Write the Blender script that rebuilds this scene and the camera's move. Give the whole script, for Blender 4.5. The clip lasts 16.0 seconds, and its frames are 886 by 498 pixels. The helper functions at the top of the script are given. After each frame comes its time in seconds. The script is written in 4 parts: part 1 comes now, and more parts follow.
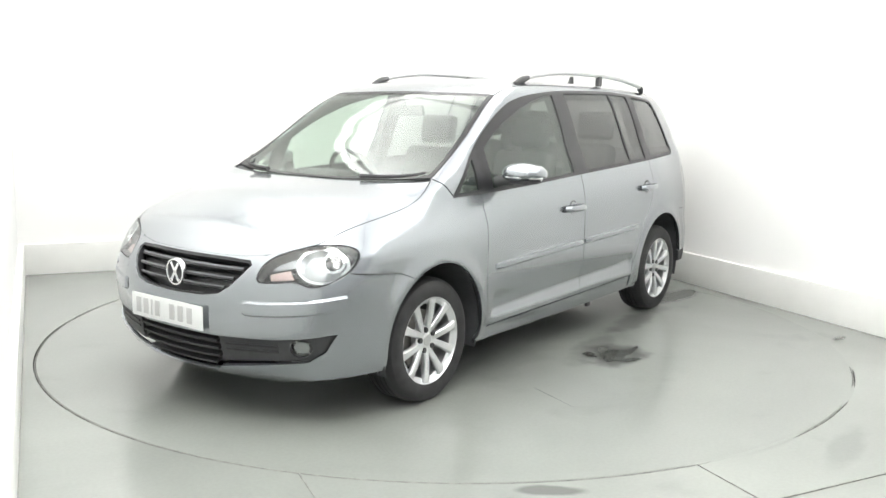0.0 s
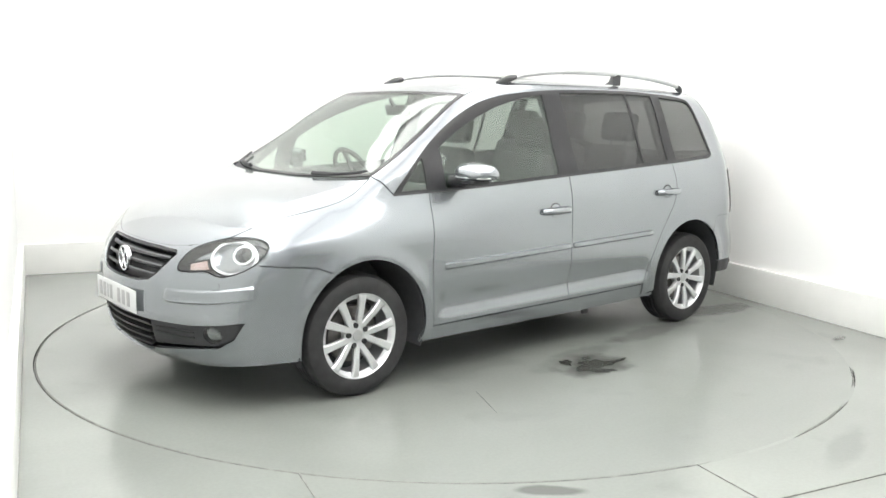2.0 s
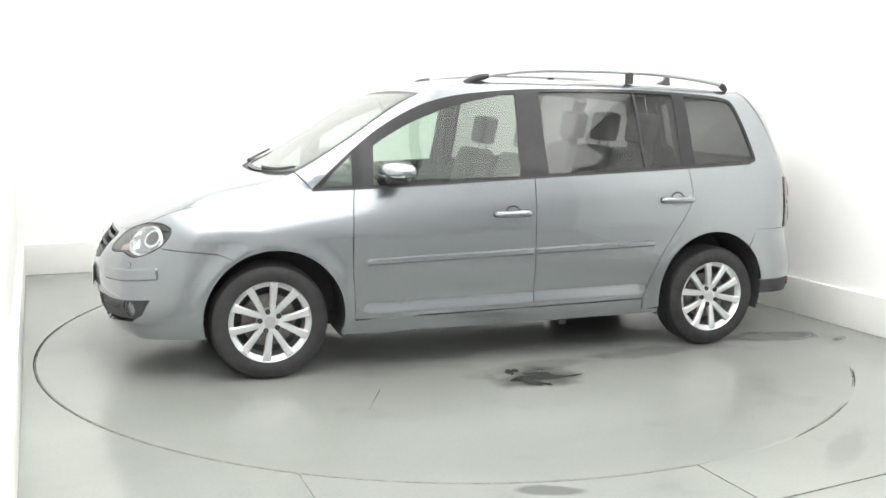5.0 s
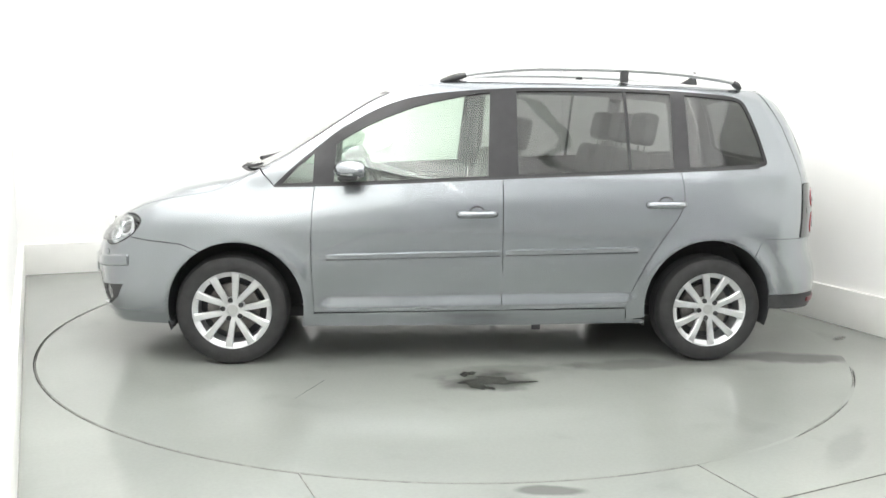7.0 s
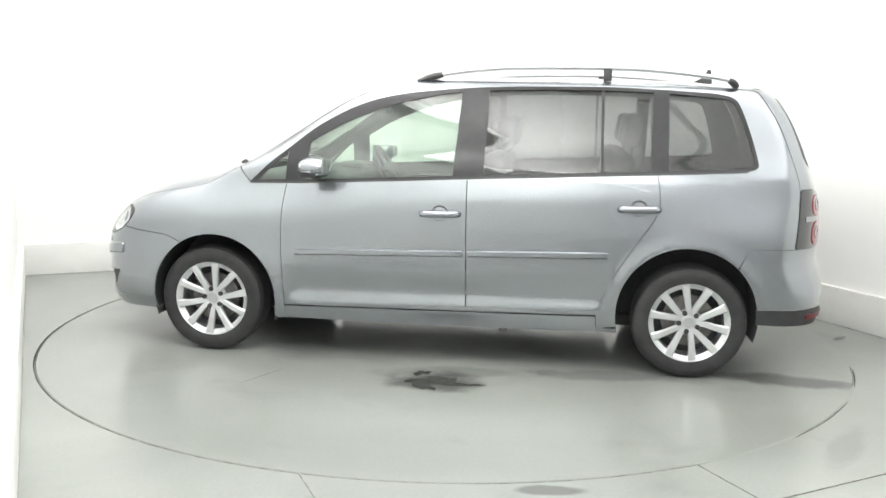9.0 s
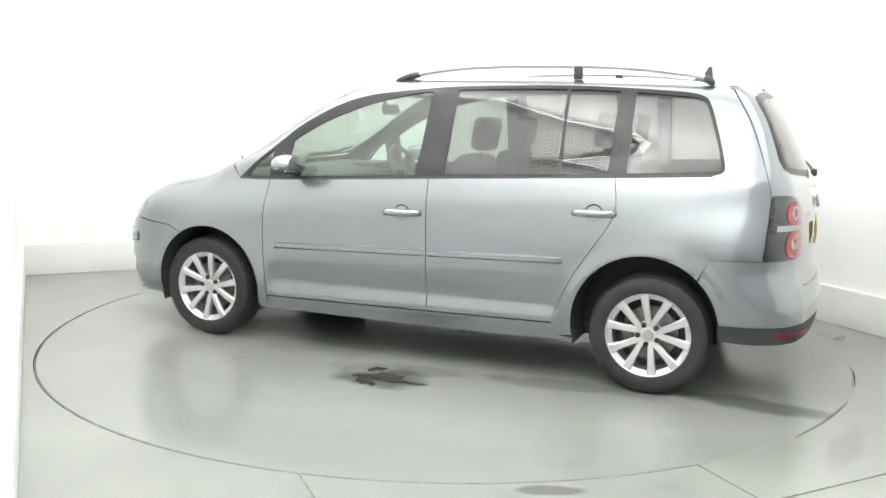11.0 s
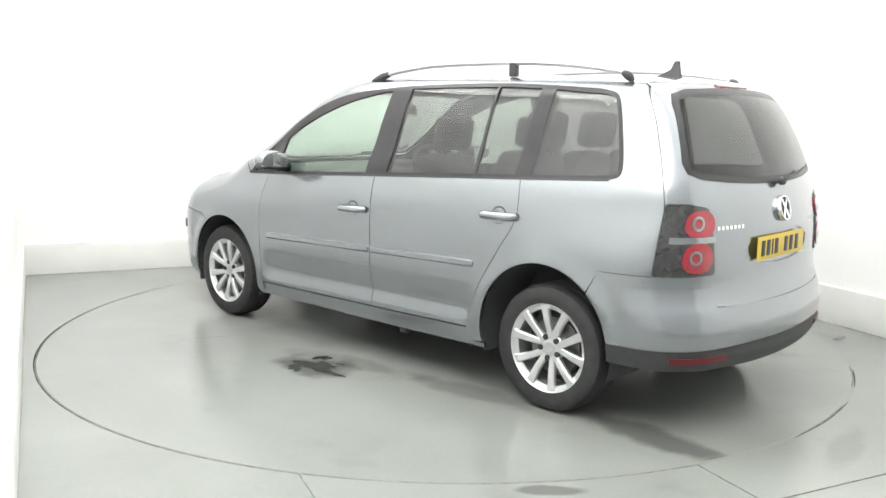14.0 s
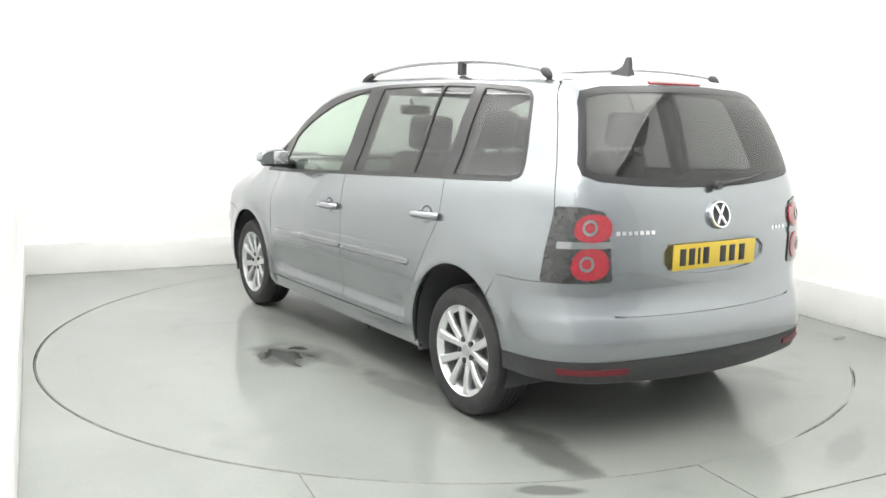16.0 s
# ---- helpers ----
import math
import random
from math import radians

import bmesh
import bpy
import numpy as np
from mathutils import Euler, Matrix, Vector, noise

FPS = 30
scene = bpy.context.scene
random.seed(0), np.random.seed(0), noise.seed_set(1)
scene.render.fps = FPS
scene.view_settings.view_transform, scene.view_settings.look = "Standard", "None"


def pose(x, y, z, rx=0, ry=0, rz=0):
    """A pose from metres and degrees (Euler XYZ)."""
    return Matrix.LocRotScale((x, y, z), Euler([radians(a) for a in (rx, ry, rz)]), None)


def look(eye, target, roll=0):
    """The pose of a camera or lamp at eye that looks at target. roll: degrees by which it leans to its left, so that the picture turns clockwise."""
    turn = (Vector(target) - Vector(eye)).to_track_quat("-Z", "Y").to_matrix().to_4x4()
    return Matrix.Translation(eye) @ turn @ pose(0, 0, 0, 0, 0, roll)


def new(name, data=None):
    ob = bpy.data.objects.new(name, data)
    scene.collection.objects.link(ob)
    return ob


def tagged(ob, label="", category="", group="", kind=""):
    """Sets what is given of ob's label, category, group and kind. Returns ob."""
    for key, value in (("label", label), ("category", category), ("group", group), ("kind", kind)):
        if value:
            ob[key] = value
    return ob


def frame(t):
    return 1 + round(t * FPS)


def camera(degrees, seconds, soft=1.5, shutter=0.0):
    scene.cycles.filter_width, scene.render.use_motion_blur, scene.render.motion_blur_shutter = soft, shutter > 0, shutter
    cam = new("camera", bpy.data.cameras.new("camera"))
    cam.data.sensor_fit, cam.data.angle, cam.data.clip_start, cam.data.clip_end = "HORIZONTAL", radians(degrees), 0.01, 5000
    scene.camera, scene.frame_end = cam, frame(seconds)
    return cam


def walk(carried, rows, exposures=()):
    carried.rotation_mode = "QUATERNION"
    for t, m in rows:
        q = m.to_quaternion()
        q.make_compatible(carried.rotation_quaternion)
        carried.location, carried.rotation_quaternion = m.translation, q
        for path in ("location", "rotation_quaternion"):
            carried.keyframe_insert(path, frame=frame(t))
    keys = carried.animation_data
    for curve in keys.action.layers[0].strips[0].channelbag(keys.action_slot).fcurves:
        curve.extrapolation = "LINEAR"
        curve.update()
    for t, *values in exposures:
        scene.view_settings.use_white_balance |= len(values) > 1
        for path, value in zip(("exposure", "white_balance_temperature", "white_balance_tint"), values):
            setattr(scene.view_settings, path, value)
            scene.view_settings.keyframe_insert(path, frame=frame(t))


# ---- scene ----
# The studio: a turntable whose centre is the origin. The camera stands still in the corner by the west wall.
cam = camera(53.27, 16.0, soft=1.5)
EYE = Vector((0.0, -5.636, 1.4136))
PITCH, YAW = radians(9.037), radians(-0.19)
AIM = EYE + Vector((math.sin(YAW) * math.cos(PITCH), math.cos(YAW) * math.cos(PITCH), -math.sin(PITCH)))
STAND = look(EYE, AIM, 1.103)
walk(cam, [(0.0, STAND), (16.0, STAND)], [(0.0, 0.0), (16.0, 0.0)])

# ---- world and light ----
world = bpy.data.worlds.new("world")
scene.world = world
world.use_nodes = True
world.node_tree.nodes["Background"].inputs["Color"].default_value = (0.8, 0.85, 0.9, 1)
world.node_tree.nodes["Background"].inputs["Strength"].default_value = 0.05
CEILING_LIGHT = 1.08      # strength of the ceiling's diffusers
WALL_FILL = {"west": 6.2, "north": 1.0, "east": 1.9}   # strength of the unseen strips added to brighten each wall


# ---- materials ----
def material(name, colour, rough=0.5, metal=0.0, coat=0.0, vary=0.0, scale=6.0, bump=0.0, bump_scale=200.0,
             rough_vary=0.0, emit=0.0, specular=0.5, flakes=0.0):
    m = bpy.data.materials.new(name)
    m.use_nodes = True
    nt = m.node_tree
    b = nt.nodes["Principled BSDF"]
    b.inputs["Base Color"].default_value = (*colour, 1)
    b.inputs["Roughness"].default_value = rough
    b.inputs["Metallic"].default_value = metal
    b.inputs["Specular IOR Level"].default_value = specular
    b.inputs["Coat Weight"].default_value = coat
    b.inputs["Coat Roughness"].default_value = 0.03
    if emit:
        b.inputs["Emission Color"].default_value = (*colour, 1)
        b.inputs["Emission Strength"].default_value = emit
    co = nt.nodes.new("ShaderNodeTexCoord")
    if vary:
        n = nt.nodes.new("ShaderNodeTexNoise")
        n.inputs["Scale"].default_value, n.inputs["Detail"].default_value = scale, 6.0
        nt.links.new(co.outputs["Object"], n.inputs["Vector"])
        r = nt.nodes.new("ShaderNodeMapRange")
        r.inputs["From Min"].default_value, r.inputs["From Max"].default_value = 0.3, 0.7
        r.inputs["To Min"].default_value, r.inputs["To Max"].default_value = 1 - vary, 1 + vary
        nt.links.new(n.outputs["Fac"], r.inputs["Value"])
        x = nt.nodes.new("ShaderNodeMix")
        x.data_type, x.blend_type = "RGBA", "MULTIPLY"
        x.inputs["Factor"].default_value = 1.0
        x.inputs["A"].default_value = (*colour, 1)
        nt.links.new(r.outputs["Result"], x.inputs["B"])
        nt.links.new(x.outputs["Result"], b.inputs["Base Color"])
        if rough_vary:
            q = nt.nodes.new("ShaderNodeMapRange")
            q.inputs["From Min"].default_value, q.inputs["From Max"].default_value = 0.3, 0.7
            q.inputs["To Min"].default_value, q.inputs["To Max"].default_value = max(rough - rough_vary, 0.02), rough + rough_vary
            nt.links.new(n.outputs["Fac"], q.inputs["Value"])
            nt.links.new(q.outputs["Result"], b.inputs["Roughness"])
    if bump:
        n = nt.nodes.new("ShaderNodeTexNoise")
        n.inputs["Scale"].default_value, n.inputs["Detail"].default_value = bump_scale, 3.0
        nt.links.new(co.outputs["Object"], n.inputs["Vector"])
        u = nt.nodes.new("ShaderNodeBump")
        u.inputs["Strength"].default_value, u.inputs["Distance"].default_value = bump, 0.002
        nt.links.new(n.outputs["Fac"], u.inputs["Height"])
        nt.links.new(u.outputs["Normal"], b.inputs["Normal"])
    if flakes:
        n = nt.nodes.new("ShaderNodeTexVoronoi")
        n.inputs["Scale"].default_value = 900.0
        nt.links.new(co.outputs["Object"], n.inputs["Vector"])
        u = nt.nodes.new("ShaderNodeBump")
        u.inputs["Strength"].default_value, u.inputs["Distance"].default_value = flakes, 0.001
        nt.links.new(n.outputs["Distance"], u.inputs["Height"])
        nt.links.new(u.outputs["Normal"], b.inputs["Normal"])
    return m


def glass(name, tint, rough=0.0, through=0.9):
    """Thin car glass: a clear tinted sheet with a mirror-like face."""
    m = bpy.data.materials.new(name)
    m.use_nodes = True
    nt = m.node_tree
    out = nt.nodes["Material Output"]
    nt.nodes.remove(nt.nodes["Principled BSDF"])
    t = nt.nodes.new("ShaderNodeBsdfTransparent")
    t.inputs["Color"].default_value = (*tint, 1)
    g = nt.nodes.new("ShaderNodeBsdfGlossy")
    g.inputs["Roughness"].default_value = rough
    g.inputs["Color"].default_value = (1, 1, 1, 1)
    lw = nt.nodes.new("ShaderNodeLayerWeight")
    lw.inputs["Blend"].default_value = 0.5
    pw = nt.nodes.new("ShaderNodeMath")
    pw.operation = "POWER"
    pw.inputs[1].default_value = 5.0
    nt.links.new(lw.outputs["Facing"], pw.inputs[0])
    fr = nt.nodes.new("ShaderNodeMapRange")
    fr.inputs["To Min"].default_value, fr.inputs["To Max"].default_value = 0.045, 0.95
    nt.links.new(pw.outputs["Value"], fr.inputs["Value"])
    mix = nt.nodes.new("ShaderNodeMixShader")
    nt.links.new(fr.outputs["Result"], mix.inputs["Fac"])
    nt.links.new(t.outputs["BSDF"], mix.inputs[1])
    nt.links.new(g.outputs["BSDF"], mix.inputs[2])
    nt.links.new(mix.outputs["Shader"], out.inputs["Surface"])
    return m


def floor_material(name, seed, stains=()):
    """Pale grey-green floor paint, worn and damp in places, with a soft gloss."""
    m = material(name, (0.254, 0.268, 0.249), rough=0.30)
    nt = m.node_tree
    b = nt.nodes["Principled BSDF"]
    co = nt.nodes.new("ShaderNodeTexCoord")
    mp = nt.nodes.new("ShaderNodeMapping")
    mp.inputs["Location"].default_value = (seed, seed * 1.7, 0)
    nt.links.new(co.outputs["Object"], mp.inputs["Vector"])

    def noise_at(scale, detail, lo, hi, a, z, distort=0.0):
        n = nt.nodes.new("ShaderNodeTexNoise")
        n.inputs["Scale"].default_value, n.inputs["Detail"].default_value, n.inputs["Distortion"].default_value = scale, detail, distort
        nt.links.new(mp.outputs["Vector"], n.inputs["Vector"])
        r = nt.nodes.new("ShaderNodeMapRange")
        r.interpolation_type = "SMOOTHSTEP"
        for key, value in (("From Min", lo), ("From Max", hi), ("To Min", a), ("To Max", z)):
            r.inputs[key].default_value = value
        nt.links.new(n.outputs["Fac"], r.inputs["Value"])
        return r.outputs["Result"]

    def times(a, c):
        x = nt.nodes.new("ShaderNodeMath")
        x.operation = "MULTIPLY"
        nt.links.new(a, x.inputs[0])
        nt.links.new(c, x.inputs[1])
        return x.outputs["Value"]
    clouds = noise_at(0.7, 4, 0.35, 0.7, 0.92, 1.04, 0.4)
    grime = noise_at(2.6, 8, 0.56, 0.85, 1.0, 0.86, 0.3)
    grain = noise_at(60, 4, 0.3, 0.7, 0.98, 1.02)
    value = times(times(clouds, grime), grain)
    if stains:                                        # damp patches with soft ragged edges: x, y, length, width, turn, depth
        w = nt.nodes.new("ShaderNodeTexNoise")
        w.inputs["Scale"].default_value, w.inputs["Detail"].default_value = 3.5, 5.0
        nt.links.new(co.outputs["Object"], w.inputs["Vector"])
        for sx, sy, long, wide, turn, depth in stains:
            q = nt.nodes.new("ShaderNodeMapping")
            q.vector_type = "TEXTURE"
            q.inputs["Location"].default_value = (sx, sy, 0)
            q.inputs["Rotation"].default_value = (0, 0, radians(turn))
            q.inputs["Scale"].default_value = (long, wide, 1)
            nt.links.new(co.outputs["Object"], q.inputs["Vector"])
            l = nt.nodes.new("ShaderNodeVectorMath")
            l.operation = "LENGTH"
            nt.links.new(q.outputs["Vector"], l.inputs[0])
            d = nt.nodes.new("ShaderNodeMath")
            d.operation = "MULTIPLY_ADD"
            d.inputs[1].default_value = 1.6
            nt.links.new(w.outputs["Fac"], d.inputs[0])
            nt.links.new(l.outputs["Value"], d.inputs[2])
            r = nt.nodes.new("ShaderNodeMapRange")
            r.interpolation_type = "SMOOTHSTEP"
            for key, v in (("From Min", 1.25), ("From Max", 1.85), ("To Min", 1 - depth), ("To Max", 1.0)):
                r.inputs[key].default_value = v
            nt.links.new(d.outputs["Value"], r.inputs["Value"])
            value = times(value, r.outputs["Result"])
    x = nt.nodes.new("ShaderNodeMix")
    x.data_type, x.blend_type = "RGBA", "MULTIPLY"
    x.inputs["Factor"].default_value = 1.0
    x.inputs["A"].default_value = (0.254, 0.268, 0.249, 1)
    nt.links.new(value, x.inputs["B"])
    nt.links.new(x.outputs["Result"], b.inputs["Base Color"])
    nt.links.new(noise_at(1.1, 2, 0.3, 0.7, 0.12, 0.22, 0.2), b.inputs["Roughness"])
    u = nt.nodes.new("ShaderNodeBump")
    u.inputs["Strength"].default_value, u.inputs["Distance"].default_value = 0.05, 0.003
    nt.links.new(noise_at(14, 6, 0.2, 0.8, 0, 1), u.inputs["Height"])
    nt.links.new(u.outputs["Normal"], b.inputs["Normal"])
    return m


M = {}
M["wall"] = material("white wall paint", (0.86, 0.86, 0.845), 0.65, vary=0.015, scale=1.2, bump=0.08, bump_scale=120)
M["plinth"] = material("off-white plinth paint", (0.78, 0.78, 0.755), 0.45, vary=0.04, scale=3.0, bump=0.1, bump_scale=90)
M["end"] = material("unseen end wall grey", (0.48, 0.485, 0.49), 0.45, vary=0.06, scale=2.0)
M["ceiling"] = material("white ceiling paint", (0.8, 0.8, 0.78), 0.8, vary=0.02, scale=2.0)
M["diffuser"] = material("lit diffuser", (1.0, 0.998, 0.99), 0.6, emit=CEILING_LIGHT)
for side_name, side_strength in WALL_FILL.items():
    M["tube_" + side_name] = material("lit strip " + side_name, (1.0, 0.998, 0.99), 0.6, emit=side_strength)
M["lamp_frame"] = material("lamp frame enamel", (0.75, 0.75, 0.75), 0.4)
M["floor"] = floor_material("painted floor", 3.0, [(-0.68, -2.43, 0.15, 0.045, -25, 0.45), (0.78, -2.52, 0.4, 0.08, 30, 0.14), (2.28, -1.15, 0.10, 0.03, 20, 0.5), (2.66, 0.27, 0.09, 0.55, 0, 0.30), (2.82, -0.34, 0.10, 0.60, 4, 0.26)])
M["table"] = floor_material("painted turntable", 11.0, [(-1.97, 0.77, 0.46, 0.13, -6, 0.5), (-1.05, 0.88, 0.55, 0.12, 3, 0.30), (-0.12, 1.16, 0.30, 0.20, 15, 0.55), (-0.25, 0.98, 0.5, 0.13, 10, 0.25), (0.5, 0.75, 0.6, 0.2, 0, 0.12), (-1.3, -0.9, 0.6, 0.2, 10, 0.25)])
M["gap"] = material("dark gap", (0.03, 0.032, 0.03), 0.8, vary=0.2, scale=30)
M["joint"] = material("floor joint", (0.16, 0.165, 0.15), 0.7, vary=0.3, scale=20)
M["wet"] = material("dark wet patch", (0.06, 0.063, 0.057), 0.12, vary=0.25, scale=14, specular=0.7)
M["paint"] = material("metallic grey car paint", (0.288, 0.308, 0.327), 0.25, metal=0.82, coat=1.0, vary=0.015, scale=2.5, flakes=0.02)
M["lining"] = material("dark inner trim", (0.058, 0.060, 0.063), 0.75, vary=0.1, scale=30)
M["black"] = material("black plastic", (0.034, 0.035, 0.037), 0.48, vary=0.15, scale=40, bump=0.1, bump_scale=400)
M["gloss_black"] = material("gloss black trim", (0.024, 0.024, 0.026), 0.28, specular=0.35, vary=0.1, scale=20)
M["rubber"] = material("tyre rubber", (0.024, 0.024, 0.025), 0.62, vary=0.25, scale=18, bump=0.15, bump_scale=300)
M["alloy"] = material("silver alloy", (0.66, 0.67, 0.68), 0.32, metal=0.75, coat=0.4, vary=0.05, scale=15)
M["chrome"] = material("chrome", (0.80, 0.81, 0.82), 0.08, metal=1.0, vary=0.02, scale=10)
M["satin"] = material("satin silver", (0.52, 0.525, 0.53), 0.36, metal=0.9, vary=0.03, scale=12)
M["disc"] = material("brake steel", (0.22, 0.21, 0.20), 0.45, metal=0.8, vary=0.2, scale=25)
M["seat"] = material("charcoal seat cloth", (0.085, 0.086, 0.09), 0.9, vary=0.25, scale=60, bump=0.4, bump_scale=500)
M["dash"] = material("dashboard plastic", (0.075, 0.076, 0.078), 0.6, vary=0.1, scale=20, bump=0.2, bump_scale=350)
M["headliner"] = material("pale headlining", (0.42, 0.42, 0.40), 0.9, vary=0.05, scale=30)
M["clear"] = glass("clear lens", (0.95, 0.96, 0.96))
M["screen"] = glass("windscreen glass", (0.87, 0.92, 0.885))
M["door_glass"] = glass("front door glass", (0.84, 0.90, 0.855))
M["privacy"] = glass("privacy glass", (0.64, 0.65, 0.645))
M["rear_glass"] = glass("dark rear glass", (0.50, 0.505, 0.50))
M["red_lens"] = material("red lamp lens", (0.32, 0.012, 0.026), 0.18, coat=1.0, vary=0.2, scale=50)
M["red_strip"] = material("dull red reflector", (0.13, 0.008, 0.014), 0.3, vary=0.1, scale=60)
M["dim"] = material("dull grey trim", (0.16, 0.165, 0.17), 0.35, metal=0.6, vary=0.05, scale=20)
M["smoke"] = material("smoked lamp lens", (0.028, 0.028, 0.029), 0.10, coat=1.0, vary=0.2, scale=30)
M["reflector"] = material("lamp reflector", (0.36, 0.37, 0.38), 0.16, metal=1.0, vary=0.04, scale=30)
M["amber"] = material("pale amber lens", (0.46, 0.33, 0.31), 0.2, coat=0.8, vary=0.1, scale=40)
M["plate_white"] = material("white plate", (0.74, 0.75, 0.74), 0.35, vary=0.02, scale=20)
M["plate_yellow"] = material("yellow plate", (0.62, 0.45, 0.05), 0.35, vary=0.03, scale=20)
# Lettering lightened in its colour to stand in for glare on the front plate.
M["plate_glare"] = material("plate lettering paled by glare", (0.46, 0.46, 0.46), 0.4)
M["plate_ink"] = material("plate lettering", (0.02, 0.02, 0.02), 0.4)


# ---- mesh helpers ----
def mesh_of(name, verts, faces, mats, slots=None, vnormals=None, smooth=True):
    me = bpy.data.meshes.new(name)
    me.from_pydata([tuple(v) for v in verts], [], [tuple(int(i) for i in f) for f in faces])
    for m in mats:
        me.materials.append(m)
    if slots is not None:
        me.polygons.foreach_set("material_index", np.array(slots, dtype=np.int32))
    me.polygons.foreach_set("use_smooth", np.full(len(me.polygons), smooth))
    me.update()
    if vnormals is not None:
        me.normals_split_custom_set_from_vertices([tuple(n) for n in vnormals])
    return me


def put(name, me, parent=None, label=""):
    ob = new(name, me)
    if parent is not None:
        ob.parent = parent
    return tagged(ob, label)


def part(name, bm, mat, parent, label="", smooth=40.0):
    """Links a bmesh as one mesh object under a thing or a part."""
    me = bpy.data.meshes.new(name)
    bmesh.ops.recalc_face_normals(bm, faces=bm.faces)
    for f in bm.faces:
        f.smooth = True
    for e in bm.edges:
        if len(e.link_faces) == 2 and e.calc_face_angle(0) > radians(smooth):
            e.smooth = False
    bm.to_mesh(me)
    bm.free()
    me.materials.append(mat)
    return put(name, me, parent, label)


def box(bm, size, at=(0, 0, 0), bevel=0.0, turn=None, segments=2):
    """Adds a bevelled block of that size about the point at."""
    made = bmesh.ops.create_cube(bm, size=1.0)["verts"]
    bmesh.ops.scale(bm, vec=size, verts=made)
    if bevel:
        edges = list({e for v in made for e in v.link_edges})
        made = bmesh.ops.bevel(bm, geom=edges, offset=bevel, segments=segments, affect="EDGES", profile=0.6)["verts"]
    m = Matrix.Translation(at) @ (turn.to_4x4() if turn else Matrix.Identity(4))
    bmesh.ops.transform(bm, matrix=m, verts=list(made))
    return made


def lathe(bm, profile, steps, m=Matrix.Identity(4), closed=False):
    """Spins a profile of (radius, height) round z."""
    rings = [[bm.verts.new(m @ Vector((r * math.cos(2 * math.pi * k / steps), r * math.sin(2 * math.pi * k / steps), h)))
              for k in range(steps)] for r, h in profile]
    pairs = list(zip(rings, rings[1:])) + ([(rings[-1], rings[0])] if closed else [])
    for a, c in pairs:
        for k in range(steps):
            bm.faces.new((a[k], a[(k + 1) % steps], c[(k + 1) % steps], c[k]))
    return rings


def tube(bm, path, radii, sides=10, squash=1.0):
    """A tapered tube along a path; squash flattens it in height. Its ends are capped."""
    path = [Vector(p) for p in path]
    rings = []
    for i, p in enumerate(path):
        d = (path[min(i + 1, len(path) - 1)] - path[max(i - 1, 0)]).normalized()
        side = d.cross(Vector((0, 0, 1)))
        side = side.normalized() if side.length > 1e-4 else Vector((1, 0, 0))
        up = side.cross(d)
        r = radii if isinstance(radii, float) else radii[i]
        rings.append([bm.verts.new(p + side * (r * math.cos(a)) + up * (r * squash * math.sin(a)))
                      for a in (2 * math.pi * k / sides for k in range(sides))])
    for a, c in zip(rings, rings[1:]):
        for k in range(sides):
            bm.faces.new((a[k], a[(k + 1) % sides], c[(k + 1) % sides], c[k]))
    bm.faces.new(rings[0])
    bm.faces.new(rings[-1])




# ---- the studio: a long room turned 25 degrees against the camera's axis ----
ROOM = pose(0, 0, 0, 0, 0, 25)
WEST, EAST, NORTH, SOUTH, HIGH = -2.545, 2.60, 2.80, -6.4, 3.9
PLINTH, PROUD = 0.255, 0.045
RADIUS = 2.440
COVERED = ((-67.0, -47.0), (-37.0, -25.0), (-21.0, 151.0))     # stretches of the ring where a floor-coloured strip hides the gap


def structure(name, bm, mat, label, smooth=30.0):
    ob = part(name, bm, mat, None, label, smooth)
    ob.matrix_basis = ROOM
    return tagged(ob, kind="structure")


def slab(x0, x1, y0, y1, z0, z1, bevel=0.0):
    bm = bmesh.new()
    box(bm, (x1 - x0, y1 - y0, z1 - z0), ((x0 + x1) / 2, (y0 + y1) / 2, (z0 + z1) / 2), bevel)
    return bm


structure("wall_west", slab(WEST - 0.15, WEST, SOUTH, NORTH, -0.1, HIGH), M["wall"], "tall white painted studio wall")
structure("wall_east", slab(EAST, EAST + 0.15, SOUTH, NORTH, -0.1, HIGH), M["wall"], "tall white painted studio wall")
structure("wall_north", slab(WEST - 0.15, EAST + 0.15, NORTH, NORTH + 0.15, -0.1, HIGH), M["wall"], "tall white painted studio back wall")
# Unseen wall added behind the camera; its grey tones what the car reflects.
structure("wall_south", slab(WEST - 0.15, EAST + 0.15, SOUTH - 0.15, SOUTH, -0.1, HIGH), M["end"], "unseen grey wall added behind the camera to close the studio")
structure("ceiling", slab(WEST - 0.15, EAST + 0.15, SOUTH - 0.15, NORTH + 0.15, HIGH, HIGH + 0.1), M["ceiling"], "white painted studio ceiling")
structure("baseboard_west", slab(WEST, WEST + PROUD, SOUTH, NORTH - PROUD, 0, PLINTH, 0.006), M["plinth"], "low off-white plinth along the wall")
structure("baseboard_east", slab(EAST - PROUD, EAST, SOUTH, NORTH - PROUD, 0, PLINTH, 0.006), M["plinth"], "low off-white plinth along the wall")
structure("baseboard_north", slab(WEST, EAST, NORTH - PROUD, NORTH, 0, PLINTH, 0.006), M["plinth"], "low off-white plinth along the back wall")


